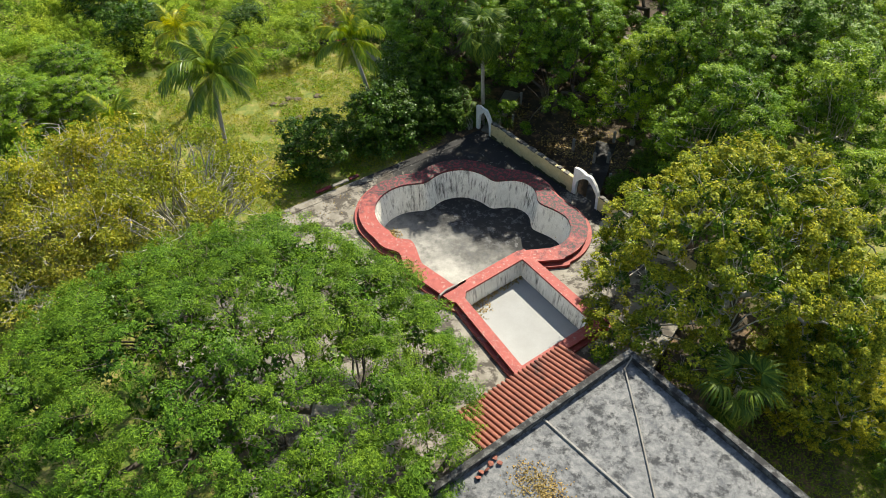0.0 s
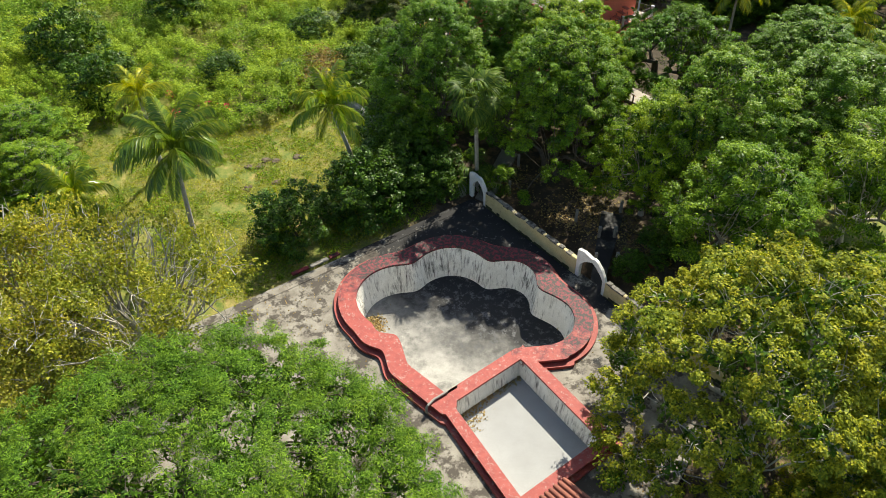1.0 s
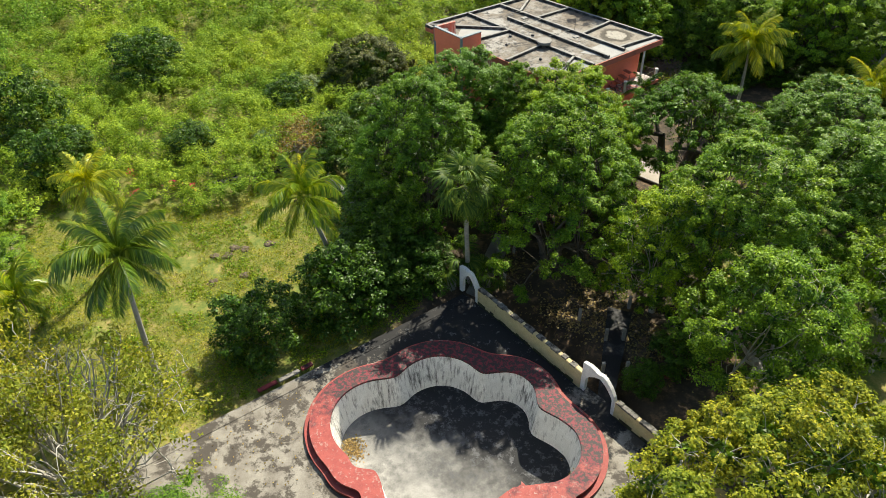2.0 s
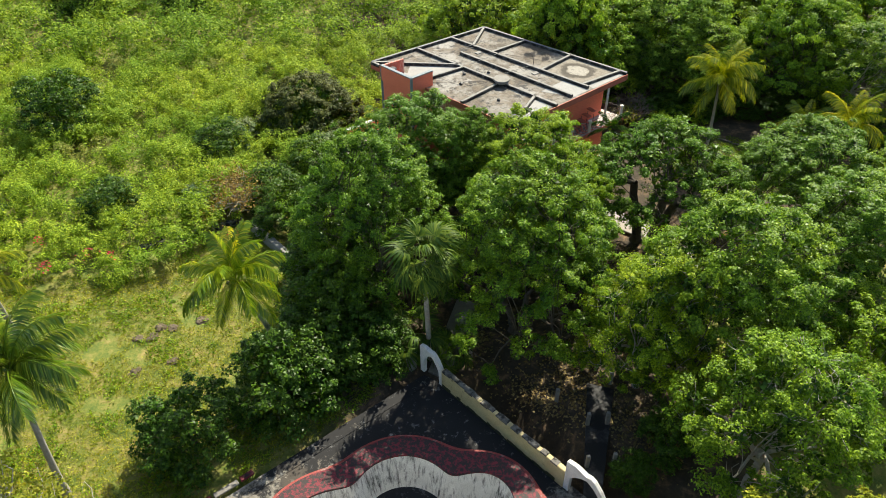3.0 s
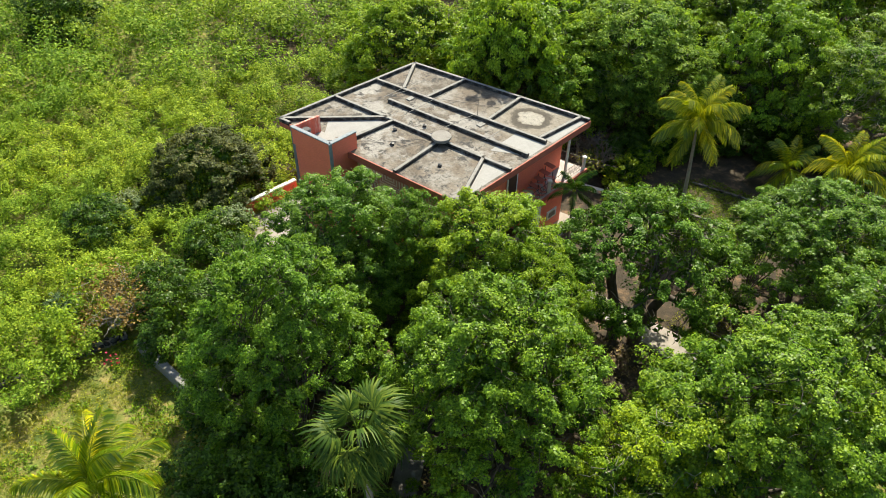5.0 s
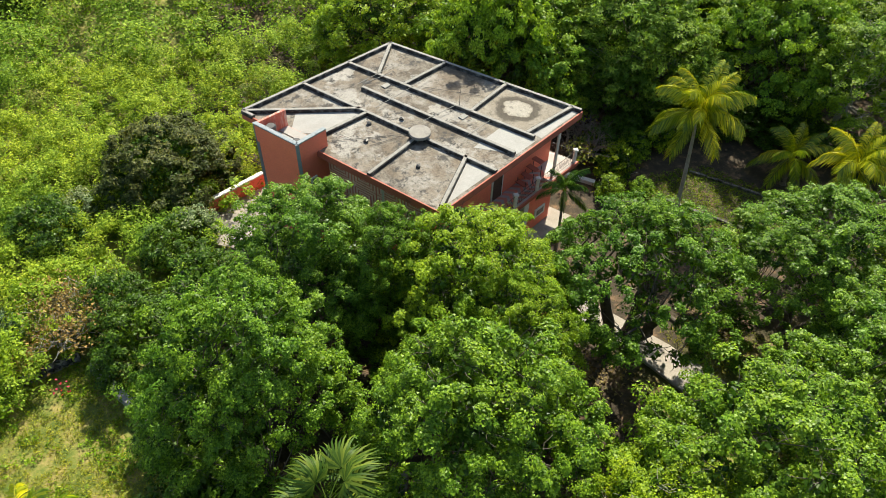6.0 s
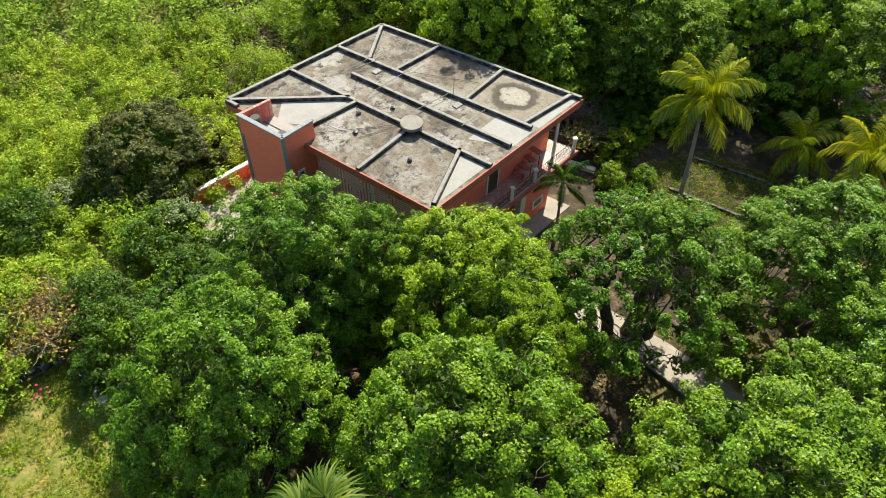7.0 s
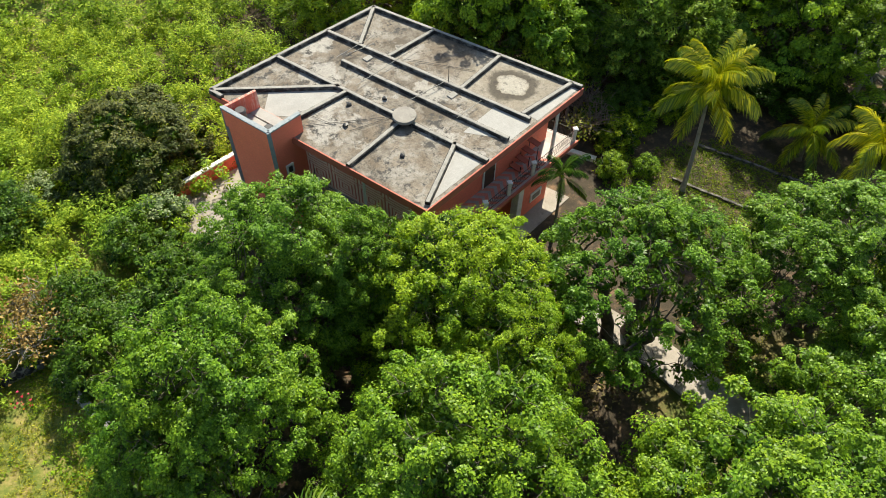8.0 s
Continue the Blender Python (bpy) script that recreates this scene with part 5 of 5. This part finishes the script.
def cable(a, b, sag, r, label, material=M_iron):
    a, b = Vector(a), Vector(b)
    pts = [(*(a.lerp(b, t) - Vector((0, 0, sag * 4 * t * (1 - t)))), r) for t in np.linspace(0, 1, 10)]
    return tagged(part("cable", tubes([pts], 5), material), label, "cable", "roof cables")


h = lambda a, b, z: (*hq(a, b), z)
for a0, b0, a1, b1 in ((0.536, 0.175, 0.79, 0.169), (0.577, 0.19, 0.735, 0.21), (0.42, 0.365, 0.845, 0.35), (0.47, 0.573, 0.675, 0.59), (0.497, 0.772, 0.66, 0.77)):
    cable(h(a0, b0, 6.53), h(a1, b1, 6.53), 0.0, 0.02, "thin pale pipe laid across the roof beams", M_concrete_beam)
for a0, b0, a1, b1 in ((0.068, 0.389, 0.333, 0.567), (0.142, 0.315, 0.162, 0.449), (0.173, 0.532, 0.371, 0.59), (0.734, 0.37, 0.841, 0.616)):
    cable(h(a0, b0, 6.36), h(a1, b1, 6.36), 0.0, 0.014, "thin dark cable lying on the flat roof")
for a0, b0 in ((0.635, 0.657), (0.636, 0.253)):
    p = hq(a0, b0)
    slab = part("loose_slab", box(bmesh.new(), 0.5, 0.36, 0.06, (0, 0, 0), 0.01), M_concrete_beam, None, m=pose(p.x, p.y, 6.3, 0, 0, 33))
    tagged(slab, "small loose concrete slab on the flat roof", "slab", "loose slabs")
mast = hq(0.69, 0.6)
tagged(part("antenna_mast", tubes([[(mast.x, mast.y, 6.5, 0.02), (mast.x, mast.y, 7.6, 0.014)], [(mast.x - 0.25, mast.y, 7.4, 0.008), (mast.x + 0.25, mast.y, 7.4, 0.008)]], 6), M_iron), "thin metal antenna mast on the roof", "antenna")

# south-east front
sd = (HE - HS).normalized()
sn = Vector((sd.y, -sd.x))
p = hq(0.484, 0.935)
win = part("door", upright_panel(p, sd, sn, 0.98, 3.02, 5.22, -0.05, 0.06), M_white_wash, house, "brown balcony door in a white frame")
leaf_door = part("door_leaf", upright_panel(p, sd, sn, 0.76, 3.05, 5.1, 0.04, 0.075), M_shutter, win, "dark brown wooden door leaf")
part("handle", box(bmesh.new(), 0.05, 0.05, 0.16, (p.x + sd.x * 0.3 + sn.x * 0.1, p.y + sd.y * 0.3 + sn.y * 0.1, 3.95), 0.01), M_iron, leaf_door)
part("ground_block", hprism(0.575, 0.79, 0.8, 1.03, -0.3, 2.82), M_orange, house, "orange ground-floor room under the balcony")
p = hq(0.562, 1.036)
part("pillar", upright_panel(p, sd, sn, 0.42, -0.3, 2.82, -0.35, 0.1), M_white_wash, house, "white square pillar carrying the balcony")
p = hq(0.70, 1.032)
win = part("window", upright_panel(p, sd, sn, 0.95, 0.62, 1.3, -0.05, 0.05), M_white_wash, house, "small white-framed window")
part("pane", upright_panel(p, sd, sn, 0.66, 0.76, 1.16, 0.03, 0.06), M_black_plastic, win)
part("balcony_edge", bar(bmesh.new(), hq(0.02, 1.043), hq(0.97, 1.043), 0.1, 2.78, 3.04), M_orange_dark, house)
# zigzag tiles on the balcony
bm = bmesh.new()
span = (hq(0.8, 0.95) - hq(0.02, 0.95)).length
o = hq(0.02, 0.938)
rows = 19
for i in range(rows):
    s0 = span * i / rows
    for j in range(3):
        y0, y1 = 0.42 * j, 0.42 * (j + 1)
        z0, z1 = (0.0, 0.36) if j % 2 == 0 else (0.36, 0.0)
        w = span / rows * 0.5
        q = [o + sd * (s0 + z0) + sn * y0, o + sd * (s0 + z0 + w) + sn * y0, o + sd * (s0 + z1 + w) + sn * y1, o + sd * (s0 + z1) + sn * y1]
        vs = [bm.verts.new((a.x, a.y, 3.03)) for a in q]
        bm.faces.new(vs)
part("zigzag_tiles", bm, M_stripe_dark, house, "zigzag bands of red floor tiles")
# balustrade
POSTS = (0.165, 0.322, 0.482, 0.65, 0.955)
for a in POSTS:
    p = hq(a, 1.03)
    post = part("balcony_post", prism(bmesh.new(), [(p.x - 0.09, p.y - 0.09), (p.x + 0.09, p.y - 0.09), (p.x + 0.09, p.y + 0.09), (p.x - 0.09, p.y + 0.09)], 3.02, 3.92, 0.01), M_white_wash, house, "white balcony post")
    part("cap", prism(bmesh.new(), [(p.x - 0.13, p.y - 0.13), (p.x + 0.13, p.y - 0.13), (p.x + 0.13, p.y + 0.13), (p.x - 0.13, p.y + 0.13)], 3.92, 4.02, 0.02), M_white_wash, post)


def railing(p, q, z, h):
    """Iron railing: rails, bars and scrolls."""
    p, q = Vector(p), Vector(q)
    d = (q - p)
    L = d.length
    d /= L
    paths = [[(*p, z + h, 0.02), (*q, z + h, 0.02)], [(*p, z + 0.1, 0.015), (*q, z + 0.1, 0.015)]]
    n = max(2, int(L / 0.16))
    for i in range(n):
        c = p + d * L * (i + 0.5) / n
        paths.append([(*c, z + 0.1, 0.01), (*c, z + h, 0.01)])
        if i % 2 == 0:
            paths.append([(*(c + d * 0.1 * math.cos(t)), z + h * 0.55 + 0.16 * math.sin(t), 0.01) for t in np.linspace(0, 2 * math.pi, 9)])
    return part("railing", tubes(paths, 4), M_iron, house, "black wrought-iron balcony railing")


for a, b in zip(POSTS, POSTS[1:]):
    railing(hq(a + 0.012, 1.03), hq(b - 0.012, 1.03), 3.02, 0.85)
railing(hq(0.955, 1.02), hq(0.955, 0.8), 3.02, 0.85)
# balcony along the patterned wall
part("balcony_floor", hprism(-0.006, 0.06, 0.43, 0.94, 2.84, 3.0), M_balcony_tile, house)
for b0 in (0.495, 0.93):
    p = hq(0.004, b0)
    post = part("balcony_post", prism(bmesh.new(), [(p.x - 0.09, p.y - 0.09), (p.x + 0.09, p.y - 0.09), (p.x + 0.09, p.y + 0.09), (p.x - 0.09, p.y + 0.09)], 3.0, 3.88, 0.01), M_white_wash, house, "white balcony post")
    part("cap", prism(bmesh.new(), [(p.x - 0.13, p.y - 0.13), (p.x + 0.13, p.y - 0.13), (p.x + 0.13, p.y + 0.13), (p.x - 0.13, p.y + 0.13)], 3.88, 3.97, 0.02), M_white_wash, post)
railing(hq(0.004, 0.505), hq(0.004, 0.92), 3.0, 0.8)
railing(hq(0.055, 0.436), hq(0.006, 0.48), 3.0, 0.8)
part("terrace_slab", hprism(0.9, 0.97, 0.7, 0.858, 2.82, 3.02), M_balcony_tile, house)
for a, b in ((0.853, 0.992),):
    p = hq(a, b)
    part("column", prism(bmesh.new(), [(p.x - 0.07, p.y - 0.07), (p.x + 0.07, p.y - 0.07), (p.x + 0.07, p.y + 0.07), (p.x - 0.07, p.y + 0.07)], 3.02, 6.03), M_white_wash, house, "slim white column under the roof edge")
# iron stand on the balcony
p = hq(0.69, 0.966)
stand = thing("plant_stand", pose(p.x, p.y, 3.035, 0, 0, math.degrees(math.atan2(sd.y, sd.x))), "rusty iron plant stand on the balcony", "plant stand")
paths = []
for x in (-0.7, 0.0, 0.7):
    for y in (-0.3, 0.3):
        paths.append([(x, y, 0, 0.025), (x, y, 0.5 + 0.3 * (x + 0.7), 0.025)])
for path in paths:
    part("leg", tubes([path], 5), M_iron, stand)
for k in range(4):
    x = -0.7 + 0.47 * k
    bm = box(bmesh.new(), 0.36, 0.7, 0.04, (x, 0, 0.25 + 0.3 * k), 0.006)
    part("shelf", bm, M_orange_dark, stand)
tagged(part("paving", prism(bmesh.new(), [hq(0.45, 0.95), hq(0.45, 1.11), hq(0.86, 1.11), hq(0.86, 0.95)], -0.36, -0.22), M_path), "pale concrete paving along the house front", "paving", kind="structure")
tagged(part("lawn_kerb", bar(bmesh.new(), (21.7, 73.1), (23.4, 71.8), 0.35, -0.35, 0.0, 0.02), M_white_wash), "pale concrete kerb between the house and the lawn", "kerb", kind="structure")
for a, b in (((27.4, 69.4), (32.9, 64.2)), ((30.2, 71.7), (35.5, 66.9))):
    bm = bmesh.new()
    a, b = Vector(a), Vector(b)
    L = (b - a).length
    p = 0.0
    while p < L - 0.2:
        w = srng.uniform(0.3, 0.55)
        bar(bm, a.lerp(b, p / L), a.lerp(b, min(1.0, (p + w) / L)), srng.uniform(0.14, 0.22), -0.35, -0.2 + srng.uniform(0.0, 0.08), 0.015)
        p += w + 0.03
    tagged(part("lawn_edging", bm, M_mould_cap), "row of grey edging stones along the shaded lawn", "edging", kind="structure")
# low wall and drive west of the tower
bm = bar(bmesh.new(), (-2.4, 73.5), (2.3, 76.2), 0.2, -0.35, 0.75)
lw = part("garden_wall", bm, M_orange)
tagged(lw, "low orange garden wall with a white cap", "wall")
part("cap", bar(bmesh.new(), (-2.4, 73.5), (2.3, 76.2), 0.3, 0.75, 0.85, 0.02), M_white_wash, lw)
tagged(part("drive", prism(bmesh.new(), [(-1.9, 73.6), (-1.0, 71.4), (1.2, 70.2), (3.6, 71.2), (2.9, 74.6), (2.2, 75.9)], -0.36, -0.14), M_path), "strip of pale concrete drive beside the tower", "paving", kind="structure")

# ---- outbuilding details ----
nd = Vector((-0.812, -0.583))
nn_ = Vector((-0.583, 0.812))
N0 = Vector((9.75, 23.1))


def porch(s, off):
    return N0 + nd * s + nn_ * off


canopy = thing("porch_roof", pose(0, 0, 0), "sloping porch roof of ribbed red clay tiles", "roof")
S0, S1, O0, O1, ZA, ZB = 0.9, 8.6, 0.1, 3.55, 3.55, 2.55


def tile_mesh(L):
    """A half-round clay tile along y, slightly tapered."""
    V, F = [], []
    k = 6
    for e, (y, r, lift) in enumerate(((0, 0.115, 0.0), (L, 0.1, 0.015))):
        for i in range(k + 1):
            a = math.pi * i / k
            V.append((r * math.cos(a), y, r * math.sin(a) * 0.9 + lift))
    for i in range(k):
        F.append((i, i + 1, k + 1 + i + 1, k + 1 + i))
    return mesh_np("clay_tile", V, F, True)


slope = math.hypot(O1 - O0, ZA - ZB)
TL = slope / 7
tile = tile_mesh(TL * 1.08)
tile.materials.append(M_tile)
ux, uy = nd.to_3d(), Vector((nn_.x * (O1 - O0), nn_.y * (O1 - O0), ZB - ZA)).normalized()
uz = ux.cross(uy).normalized()
if uz.z < 0:
    uz = -uz
basis = Matrix((ux, uy, uz)).transposed().to_4x4()
bm = bmesh.new()
q = [(*porch(s, f), z) for s, f, z in ((S0, O0, ZA), (S1, O0, ZA), (S1, O1, ZB), (S0, O1, ZB))]
lo = [bm.verts.new(Vector(p) - Vector((0, 0, 0.14))) for p in q]
hi = [bm.verts.new(Vector(p) - Vector((0, 0, 0.02))) for p in q]
bm.faces.new(hi)
bm.faces.new(lo[::-1])
for i in range(4):
    bm.faces.new((lo[i], lo[(i + 1) % 4], hi[(i + 1) % 4], hi[i]))
part("deck", bm, M_tile, canopy)
NR = 27
for r in range(NR):
    for k in range(7):
        f = k / 7
        p = porch(S0 + (S1 - S0) * (r + 0.5) / NR, O0 + (O1 - O0) * f)
        z = ZA + (ZB - ZA) * f
        part("clay_tile", tile, None, canopy, m=Matrix.Translation((p.x, p.y, z - 0.02)) @ basis)
for s in (S0 + 0.2, (S0 + S1) / 2, S1 - 0.2):
    p = porch(s, O1 - 0.25)
    part("porch_post", prism(bmesh.new(), [(p.x - 0.1, p.y - 0.1), (p.x + 0.1, p.y - 0.1), (p.x + 0.1, p.y + 0.1), (p.x - 0.1, p.y + 0.1)], -0.01, ZB - 0.1), M_white_wash, canopy)
tagged(part("pipe", tubes([[(9.4, 22.3, 4.56, 0.045), (9.42, 19.5, 4.56, 0.045), (9.35, 14.0, 4.56, 0.045)], [(9.4, 22.3, 4.56, 0.045), (9.75, 22.7, 4.75, 0.045), (9.8, 22.8, 4.95, 0.045)]], 8), M_concrete_pale), "pale pipe running along the outbuilding roof", "pipe")
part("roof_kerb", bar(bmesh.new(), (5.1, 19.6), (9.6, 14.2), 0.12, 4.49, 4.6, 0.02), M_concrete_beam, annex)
STONES = [rock_mesh(srng, 0.22, 0.6) for _ in range(5)]
for me in STONES:
    me.materials.append(M_mould_shade)
CLAY = [rock_mesh(srng, 0.15, 0.4) for _ in range(3)]
for me in CLAY:
    me.materials.append(M_tile)
for i, (x, y) in enumerate(((2.75, 17.65), (2.55, 17.35), (2.95, 17.4), (2.1, 16.95), (1.95, 16.7), (2.35, 17.05))):
    o = part("brick_rubble", CLAY[i % 3], None, None, m=pose(x, y, 4.58, 10 * i, 5 * i, 40 * i))
    tagged(o, "broken red brick on the outbuilding roof", "rubble", "rubble on the roof")


def litter(seed, name, blobs, size, material, label, z_lift=0.03):
    """Heaps of fallen leaves: blobs of x, y, z, spread, height, count."""
    rng = np.random.default_rng(seed)
    P = []
    for x, y, z, s, hgt, c in blobs:
        o = rng.normal(0, s, (c, 2))
        r = np.hypot(o[:, 0], o[:, 1]) / s
        zz = z + z_lift + hgt * np.exp(-r * r / 2) * rng.uniform(0.2, 1, c)
        P.append(np.column_stack([x + o[:, 0], y + o[:, 1], zz]))
    P = np.concatenate(P)
    v, q = leaves(rng, P, np.tile((0, 0, 1.0), (len(P), 1)), *size)
    return tagged(part(name, mesh_np(name, v, q), material), label, "leaves", kind="stuff")


litter(101, "fallen_leaves", [(-2.95, 39.2, -1.95, 0.3, 0.1, 260), (-2.7, 38.7, -1.95, 0.25, 0.05, 120)], (0.12, 0.07), M_leaf_dry, "heap of dry orange leaves on the deep floor")
edge = [(2.2 + 3.5 * t, 31.3 + 2.55 * t, -0.95, 0.16, 0.05, 60) for t in np.linspace(0, 1, 9)]
litter(102, "leaf_drift", edge + [(2.5, 30.6, -0.95, 0.35, 0.03, 110), (3.0, 31.2, -0.95, 0.4, 0.03, 90)], (0.11, 0.06), M_leaf_dry, "drift of dry leaves along the shallow basin wall")
litter(103, "roof_leaves", [(4.3, 16.5, 4.5, 0.5, 0.12, 420), (4.9, 15.9, 4.5, 0.4, 0.1, 460)], (0.085, 0.05), M_leaf_dry, "heap of dry leaves on the outbuilding roof")
litter(104, "woodland_litter", [(x, y, -0.3, 1.0, 0.03, 330) for x, y in ((13.2, 47.3), (11.4, 46.4), (14.2, 45.3), (9.6, 47.6), (7.0, 51.5), (12.0, 49.5), (15.5, 43.5), (18.5, 57.5))], (0.15, 0.09), M_leaf_dry, "fallen brown leaves under the trees")
litter(105, "terrace_leaves", [(11.6, 28.2, 0, 0.8, 0.02, 260), (10.9, 27.2, 0, 0.6, 0.02, 160), (9.0, 35.3, 0, 0.6, 0.01, 60), (-6, 38, 0, 2.0, 0.0, 120), (-9, 39, 0, 2.0, 0.0, 120)], (0.1, 0.06), M_leaf_dry, "scattered dry leaves on the terrace")
litter(106, "flowers", [(-19.7, 59.4, 0.9, 0.3, 0.4, 26), (-15.8, 60.1, 0.9, 0.2, 0.4, 18), (-20.8, 61.8, 1.1, 0.25, 0.4, 22), (-17.5, 60.6, 0.8, 0.3, 0.3, 14), (-8.5, 62.0, 0.5, 0.3, 0.3, 12)], (0.1, 0.08), M_petal, "magenta blossoms at the edge of the scrub", 0.3)
litter(107, "ivy", [(9.6, 26.6, 0.0, 0.28, 0.35, 240), (9.9, 26.9, 0.0, 0.25, 0.3, 160)], (0.14, 0.09), M_leaf_feather, "small bright green weeds beside the shallow basin")

# star on the coping
star = []
for i in range(10):
    r = 0.3 if i % 2 == 0 else 0.13
    a = radians(36 * i + 20)
    star.append((10.15 + r * math.cos(a), 28.75 + r * math.sin(a)))
tagged(part("star", prism(bmesh.new(), star, 0.5, 0.58), M_red_dark), "dark red star ornament on the pool coping", "ornament")
# painted kerb pieces at the terrace edge
for p, q, mt, label in (((-8.3, 41.75), (-7.3, 42.4), M_red_dark, "red painted kerb piece at the terrace edge"), ((-6.0, 43.25), (-5.4, 43.65), M_red_dark, "red painted kerb piece at the terrace edge"), ((-7.2, 42.45), (-6.1, 43.15), M_concrete_pale, "pale concrete kerb piece at the terrace edge")):
    tagged(part("kerb_piece", bar(bmesh.new(), p, q, 0.3, -0.02, 0.07, 0.02), mt), label, "kerb", "kerb pieces")
part_edge = bar(bmesh.new(), (3.75, 48.6), (-18.9, 34.0), 0.7, -0.35, 0.03, 0.02)
tagged(part("terrace_kerb", part_edge, M_terrace), "grey concrete kerb along the terrace edge", "kerb", kind="structure")

# rubble walls beyond the gateway
rr = np.random.default_rng(33)


def rubble_wall(name, a, b, rows, label):
    a, b = Vector(a), Vector(b)
    d = b - a
    L = d.length
    d /= L
    n = Vector((-d.y, d.x))
    ob = thing(name, pose(0, 0, 0), label, "wall")
    core = bar(bmesh.new(), a, b, 0.3, -0.35, -0.3 + rows * 0.2)
    part("core", core, M_rubble, ob)
    for r in range(rows):
        for i in range(int(L / 0.42)):
            for s in (-1, 1):
                p = a + d * (i + 0.5 + rr.uniform(-0.2, 0.2)) * 0.42 + n * s * rr.uniform(0.08, 0.18)
                k = rr.uniform(0.8, 1.35)
                if (r == rows - 1 or s == -1) and rr.uniform() < 0.93:
                    part("stone", STONES[rr.integers(5)], None, ob, m=pose(p.x, p.y, -0.22 + r * 0.24, rr.uniform(-20, 20), rr.uniform(-20, 20), rr.uniform(0, 360)) @ Matrix.Diagonal((k, k, k, 1)))
    return ob


gw = part("boundary_wall", bar(bmesh.new(), (3.2, 49.7), (-7.2, 63.6), 0.42, -0.35, 0.5, 0.04), M_concrete_beam)
tagged(gw, "low grey plastered boundary wall half hidden by bushes", "wall", kind="structure")
rubble_wall("stone_wall", (-8.0, 64.6), (-15.5, 61.8), 2, "low dark rubble wall along the scrub")

# walkway posts in the wood
for x, y in ((12.2, 44.85), (13.25, 44.8), (5.4, 50.5), (6.55, 50.0), (6.3, 52.3), (7.5, 53.2), (11.5, 42.3), (12.9, 42.3), (10.9, 46.6), (14.2, 47.5)):
    o = part("walkway_post", prism(bmesh.new(), [(x - 0.09, y - 0.09), (x + 0.09, y - 0.09), (x + 0.09, y + 0.09), (x - 0.09, y + 0.09)], -0.35, 0.75, 0.02), M_concrete_beam)
    tagged(o, "weathered white concrete post beside the woodland walk", "post", "walkway posts")
tagged(part("walkway", prism(bmesh.new(), [(10.9, 40.6), (11.6, 40.0), (14.3, 47.0), (12.9, 47.6)], -0.36, -0.2), M_deck_black), "dark mossy concrete walk through the wood", "path", kind="structure")
tagged(part("walkway_west", prism(bmesh.new(), [(4.0, 49.4), (5.0, 48.7), (7.6, 54.6), (6.4, 55.2)], -0.36, -0.2), M_deck), "mossy concrete walk through the wood", "path", kind="structure")
# garden path and hut
bm = bmesh.new()
pth = [Vector(p) for p in ((15.2, 65.0), (17.6, 63.2), (20.1, 60.6), (21.9, 58.2), (23.6, 55.4), (25.2, 52.6))]
L_, R_ = [], []
for i, p in enumerate(pth):
    d = (pth[min(i + 1, 5)] - pth[max(i - 1, 0)]).normalized()
    nrm = Vector((-d.y, d.x)) * (0.95 + 0.15 * math.sin(i * 2.1))
    L_.append(p + nrm)
    R_.append(p - nrm)
prism(bm, L_ + R_[::-1], -0.36, -0.2)
tagged(part("garden_path", bm, M_path), "pale concrete garden path under the trees", "path", kind="structure")
tagged(part("path_kerb", tubes([[(p.x, p.y, -0.15, 0.07) for p in R_]], 6), M_concrete_beam), "low concrete edging beside the garden path", "kerb", kind="structure")
tagged(part("hose", tubes([[(19.9 + 0.9 * t + 0.25 * math.sin(5 * t), 60.9 - 1.6 * t, -0.17, 0.02) for t in np.linspace(0, 1.2, 14)]], 5), M_black_plastic), "black garden hose lying on the path", "hose")
hut = thing("garden_shelter", pose(17.0, 61.3, -0.3, 0, 0, 35), "small brown gabled shelter under the trees", "shelter")
for s in (-1, 1):
    bm = bmesh.new()
    vs = [(0, -0.7, 1.55), (0, 0.7, 1.55), (s * 0.85, 0.7, 0.85), (s * 0.85, -0.7, 0.85)]
    a = [bm.verts.new(v) for v in vs]
    b = [bm.verts.new(Vector(v) - Vector((0, 0, 0.06))) for v in vs]
    bm.faces.new(a)
    bm.faces.new(b[::-1])
    for i in range(4):
        bm.faces.new((a[i], a[(i + 1) % 4], b[(i + 1) % 4], b[i]))
    part("roof_slope", bm, M_orange_dark, hut)
for x in (-0.7, 0.7):
    for y in (-0.55, 0.55):
        part("post", box(bmesh.new(), 0.09, 0.09, 1.0, (x, y, 0)), M_bark_dark, hut)
for x, y, s in ((17.7, 44.2, 1.5), (15.2, 41.9, 1.3), (16.6, 43.0, 0.9)):
    o = part("painted_stone", CLAY[1], None, None, m=pose(x, y, -0.15, 0, 0, x * 50) @ Matrix.Diagonal((s * 1.2, s * 1.2, s * 1.6, 1)))
    tagged(o, "red painted boulder under the trees", "boulder", "painted boulders")
# mounds of dug earth on the lawn
for i, (x, y) in enumerate(((-12.3, 53.8), (-11.2, 54.5), (-13.2, 53.8), (-12.0, 54.6), (-9.6, 55.0), (-12.8, 51.2), (-10.8, 51.8))):
    bm = bmesh.new()
    bmesh.ops.create_icosphere(bm, subdivisions=3, radius=0.36)
    for v in bm.verts:
        v.co *= 1 + 0.45 * noise.noise(v.co * 4 + Vector((i * 7, 0, 0))) + 0.3 * noise.noise(v.co * 11 + Vector((0, i * 5, 0)))
        v.co.z *= 0.42
    tagged(part("earth_mound", bm, M_litter, None, m=pose(x, y, -0.3)), "low mound of dry earth on the lawn", "mound", "earth mounds")
